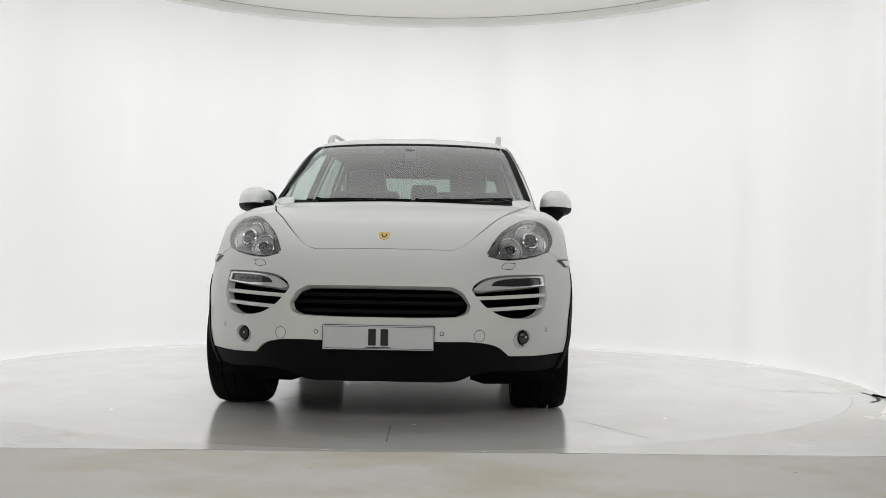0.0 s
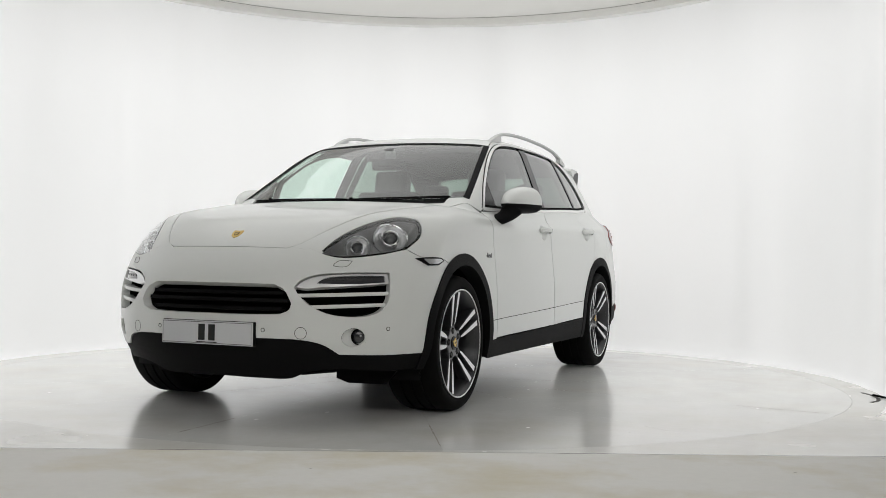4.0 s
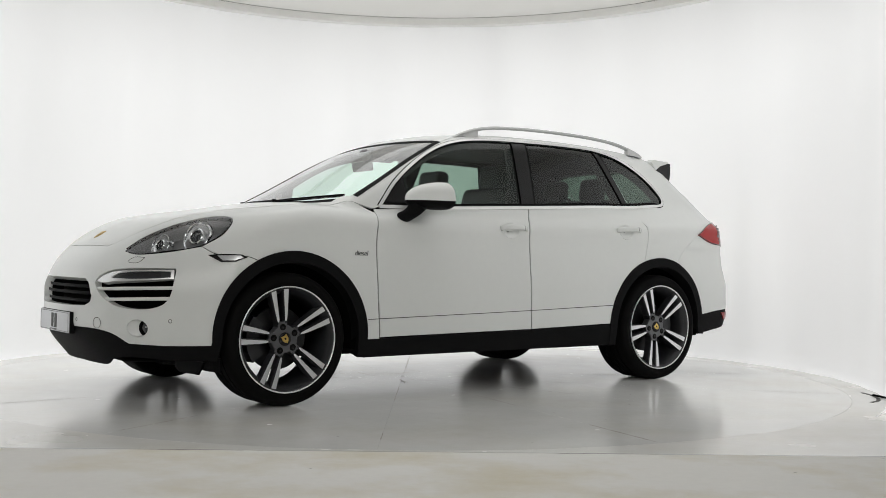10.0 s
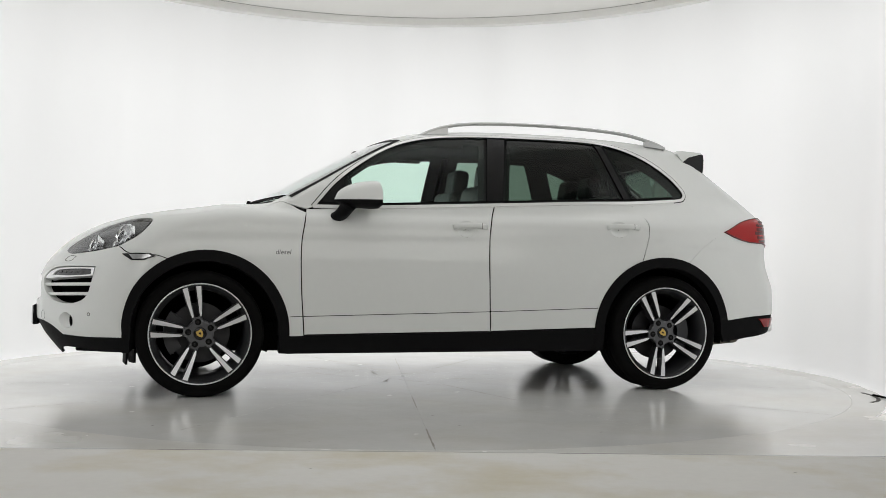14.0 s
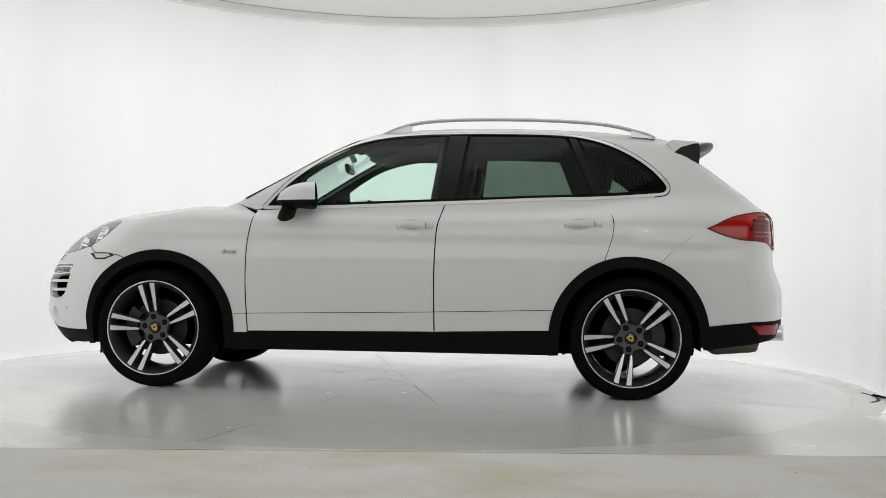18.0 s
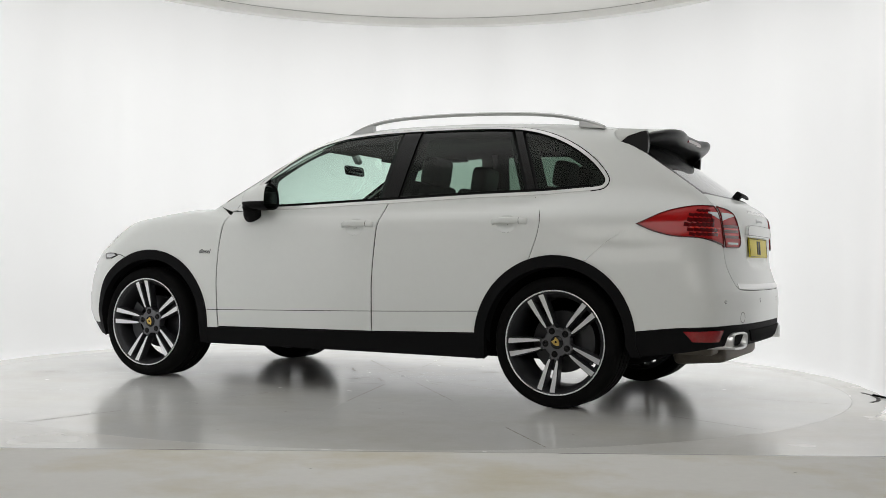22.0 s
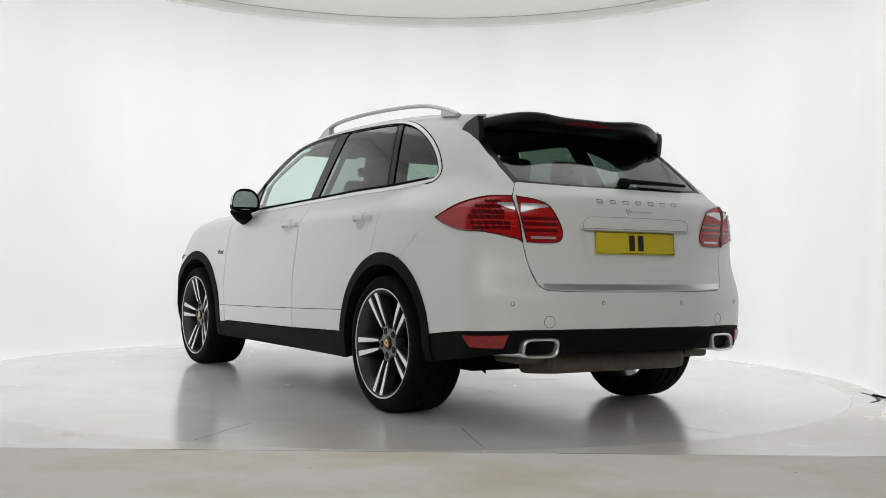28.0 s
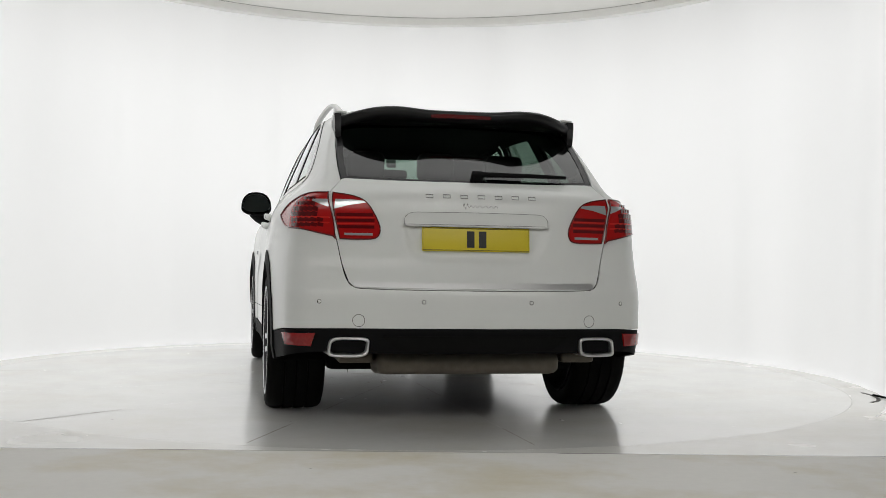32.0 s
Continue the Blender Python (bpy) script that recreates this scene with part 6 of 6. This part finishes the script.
def spoiler():
    """A white wing off the roof edge with a black body and black side plates, clear of the glass."""
    n, secs, tops = 61, [], []
    for i in range(n):
        y = -0.615 + 1.23 * i / (n - 1)
        e = abs(y) / 0.615
        hump = 0.013 * math.exp(-(abs(abs(y) - 0.37) / 0.15) ** 2.6)
        xt = -1.975 + 0.12 * e**4 - 0.026 * math.exp(-(abs(abs(y) - 0.37) / 0.16) ** 2.6)
        zt = 1.568 + hump - 0.012 * e**3 - 0.028 * e**7
        front = snap([(-1.75 + 0.04 * e * e, y, 1.6)], "hull", 0.003)[0]
        glass = snap([(-1.81 + 0.05 * e * e, y, 1.50)], "hull", 0.002)[0]
        mx, mz = (front[0] + xt) / 2, (front[2] + zt) / 2 + 0.006
        tops.append([(front[0], y, front[2]), (mx, y, mz), (xt + 0.03, y, zt + 0.001), (xt + 0.03, y, zt - 0.006), (mx, y, mz - 0.012), (front[0], y, front[2] - 0.012)])
        line = spline([(xt + 0.034, zt - 0.0015), (xt + 0.008, zt - 0.004), (xt, zt - 0.014), (xt + 0.008, zt - 0.044), (xt + 0.035, zt - 0.062), (glass[0] - 0.045, glass[2] - 0.004), (glass[0], glass[2] - 0.008)], 0.012)
        keep = np.linspace(0, len(line) - 1, 20).astype(int)
        secs.append([(x, y, z) for x, z in line[keep]] + [(glass[0] + 0.03, y, glass[2] + 0.004), (mx, y, mz - 0.014)])

    def loft(name, secs, mat, parent):
        k, v, f = len(secs[0]), [], []
        for s in secs:
            v += s
        for i in range(len(secs) - 1):
            f += [(i * k + a, i * k + (a + 1) % k, i * k + k + (a + 1) % k, i * k + k + a) for a in range(k)]
        f += [tuple(range(k)), tuple((len(secs) - 1) * k + a for a in range(k))[::-1]]
        ob = mesh_object(name, v, f, mat, parent, True)
        ob.data.set_sharp_from_angle(angle=radians(48))
        return ob
    sp = loft("roof_spoiler", secs, SPOILER_BLACK, car)
    sp["label"] = "black roof spoiler with humped ends under a white top"
    loft("spoiler_top", tops, PAINT, sp)
    lamp = [(-1.9705, y, 1.538) for y in np.linspace(-0.155, 0.155, 12)]
    sweep("brake_light", lamp, [(0.006, 0.013), (-0.006, 0.013), (-0.006, -0.013), (0.006, -0.013)], RED_DARK, sp, up=(0.2, 0, 1), smooth=False)
    for s in (1, -1):
        side = [(-1.713, 1.488), (-1.75, 1.518), (-1.83, 1.543), (-1.86, 1.545), (-1.868, 1.51), (-1.868, 1.46), (-1.864, 1.424), (-1.845, 1.412), (-1.79, 1.448)]
        a = [(x, s * (0.632 + 0.05 * (z - 1.5)), z) for x, z in side] + [(x, s * 0.60, z) for x, z in side]
        k = len(side)
        mesh_object("spoiler_side", a, [tuple(range(k)), tuple(range(k, 2 * k))[::-1]] + [(i, i + k, (i + 1) % k + k, (i + 1) % k) for i in range(k)], SPOILER_BLACK, sp, False)
        cap = [(-1.67, 1.545), (-1.70, 1.566), (-1.85, 1.556), (-1.848, 1.547), (-1.755, 1.522), (-1.713, 1.490), (-1.69, 1.515)]
        a = [(x, s * (0.634 - 0.25 * max(z - 1.53, 0)), z) for x, z in cap] + [(x, s * 0.57, z + 0.004) for x, z in cap]
        k = len(cap)
        mesh_object("spoiler_cap", a, [tuple(range(k)), tuple(range(k, 2 * k))[::-1]] + [(i, i + k, (i + 1) % k + k, (i + 1) % k) for i in range(k)], PAINT, sp, False)


def cabin():
    rs = [(0.24, 0.63, 1.55), (0.1, 0.60, 1.59), (-0.5, 0.56, 1.63), (-1.1, 0.56, 1.62), (-1.5, 0.565, 1.60), (-1.72, 0.575, 1.555)]
    header = [(0.24, -0.63, 1.55), (0.275, -0.3, 1.585), (0.29, 0, 1.6), (0.275, 0.3, 1.585), (0.24, 0.63, 1.55)]
    tail = [(-1.72, 0.575, 1.555), (-1.76, 0.3, 1.59), (-1.77, 0, 1.60), (-1.76, -0.3, 1.59), (-1.72, -0.575, 1.555)]
    panel("headliner", "hull", flat("hull", header, rs, tail, list(mirror_pts(rs))[::-1]), CABIN, car, off=-0.055, thick=0, gap=-0.03, h=0.06)
    frame_poly = flat("hull", [(0.842, 0.82, 1.10), (0.93, 0.80, 1.125), (0.985, 0.768, 1.142)], [(0.985, 0.768, 1.142), (0.93, 0.752, 1.16), (0.75, 0.72, 1.26), (0.5, 0.68, 1.41), (0.24, 0.63, 1.55)],
                      rs, [(-1.72, 0.575, 1.555), (-1.838, 0.618, 1.433), (-2.045, 0.636, 1.288), (-2.21, 0.647, 1.195)], [(-2.21, 0.647, 1.195), (-1.9, 0.75, 1.14), (-1.3, 0.80, 1.14)],
                      [(-1.3, 0.80, 1.14), BELT[1], BELT[0]], DLO_TOP[::-1], [DLO_TOP[0], (0.842, 0.82, 1.10)])
    panel("pillar_trim", "hull", frame_poly, CABIN, car, off=-0.03, thick=0, gap=-0.012, h=0.05, both=True)
    # window frames seen from inside: upper door frames
    card = flat("belt", [at(0.86, 1.10), at(0.86, 0.6)], [at(0.86, 0.6), at(-0.88, 0.6)], [at(-0.88, 0.6), at(-0.9, 0.875)], [at(-0.9, 0.875), at(-1.9, 0.875)], [at(-1.9, 0.875), at(-1.9, 1.17)], [at(-1.9, 1.17), at(-0.3, 1.13), at(0.86, 1.10)])
    panel("door_card", "belt", card, CABIN, car, off=-0.06, thick=0, gap=0, h=0.08, both=True)
    part("cabin_floor", box_bm(1.9, 1.6, 0.06, 0.02, 1, pose(-0.03, 0, 0.55)), CABIN, car)
    part("rear_floor", box_bm(1.3, 1.04, 0.06, 0.02, 1, pose(-1.63, 0, 0.555)), CABIN, car)
    part("boot_floor", box_bm(0.9, 1.2, 0.22, 0.02, 1, pose(-1.82, 0, 0.92)), CABIN, car)
    bm = box_bm(0.5, 1.5, 0.42, 0.08, 4, pose(0.78, 0, 0.93, 0, 4, 0))
    dash = part("dashboard", bm, CABIN, car)
    part("instrument_hood", box_bm(0.2, 0.42, 0.1, 0.045, 4, pose(0.66, -0.37, 1.115)), CABIN, dash)
    st = part("steering_wheel", lathe_bm([(0.186, 0.0), (0.192, 0.01), (0.186, 0.018), (0.174, 0.016), (0.170, 0.005), (0.176, -0.002)], 48, pose(0.42, -0.37, 1.0, 0, 0, 90) @ pose(0, 0, 0, -28), closed=True), LEATHER, car)
    part("wheel_boss", box_bm(0.05, 0.15, 0.11, 0.03, 3, pose(0.435, -0.37, 1.0, 0, 28, 0)), CABIN, st)
    for a in (0, 180, 270):
        part("wheel_spoke", box_bm(0.018, 0.13, 0.03, 0.006, 1, pose(0.43, -0.37, 1.0, 0, 28, 0) @ pose(0, 0.115 * math.cos(radians(a)), 0.115 * math.sin(radians(a)), a)), CABIN, st)
    # seats
    def seat(x, y, w, tall=1.0, head=True):
        bm = box_bm(0.5, w, 0.16, 0.06, 4, pose(x + 0.22, y, 0.74, 0, -6, 0))
        s = part("seat", bm, LEATHER, car)
        part("backrest", box_bm(0.15, w, 0.60 * tall, 0.06, 4, pose(x - 0.10, y, 1.0, 0, -14, 0)), LEATHER, s)
        if head:
            part("headrest", box_bm(0.11, 0.27, 0.19, 0.05, 4, pose(x - 0.20, y, 1.36, 0, -8, 0)), LEATHER, s)
            for d in (-0.05, 0.05):
                part("headrest_post", lathe_bm([(0.007, -0.07), (0.007, 0.07)], 8, pose(x - 0.19, y + d, 1.27, 90)), CHROME, s)
        return s
    seat(-0.22, 0.37, 0.5)
    seat(-0.22, -0.37, 0.5)
    b = seat(-1.12, 0, 1.3, 0.85, head=False)
    for y in (0.4, 0.0, -0.4):
        part("headrest", box_bm(0.10, 0.21, 0.16, 0.045, 4, pose(-1.30, y, 1.33, 0, -10, 0)), LEATHER, b)
    part("parcel_cover", box_bm(0.75, 1.2, 0.03, 0.01, 1, pose(-1.72, 0, 1.10)), CABIN, car)
    # inside mirror
    im = part("interior_mirror", box_bm(0.03, 0.24, 0.065, 0.022, 3, pose(0.42, 0, 1.42, 0, 12, 0)), GLOSS_BLACK, car)
    part("mirror_stalk", box_bm(0.035, 0.07, 0.07, 0.014, 2, pose(0.40, 0, 1.50, 0, 30, 0)), HL_GREY, im)
    for y in (0.38, -0.38):
        part("sun_visor", box_bm(0.2, 0.38, 0.02, 0.008, 2, pose(0.22, y, 1.535, 0, 16, 0)), CABIN, car)
    for y in (0.72, -0.72):
        part("grab_handle", box_bm(0.18, 0.02, 0.025, 0.008, 2, pose(-0.1, y * 0.80, 1.53)), CABIN, car)


window_parts()
seams()
mirrors()
roof_rails()
handles()
headlights()
front_end()
badges()
rear_end()
spoiler()
cabin()

TURN_START, TURN_RATE = -94.1400, -5.20373
AXLE_X, AXLE_Y = 0.03393, -0.05187


def motions():
    """The turntable turns evenly and carries the car."""
    steps = [SECONDS * i / 128 for i in range(129)]
    rows_table, rows_car = [], []
    for t in steps:
        a = TURN_START + TURN_RATE * t
        c, s = math.cos(radians(a)), math.sin(radians(a))
        rows_table.append((t, pose(0, 0, 0, 0, 0, a)))
        rows_car.append((t, pose(-c * AXLE_X + s * AXLE_Y, -s * AXLE_X - c * AXLE_Y, 0, 0, 0, a)))
    walk(turntable, rows_table)
    walk(car, rows_car)


motions()
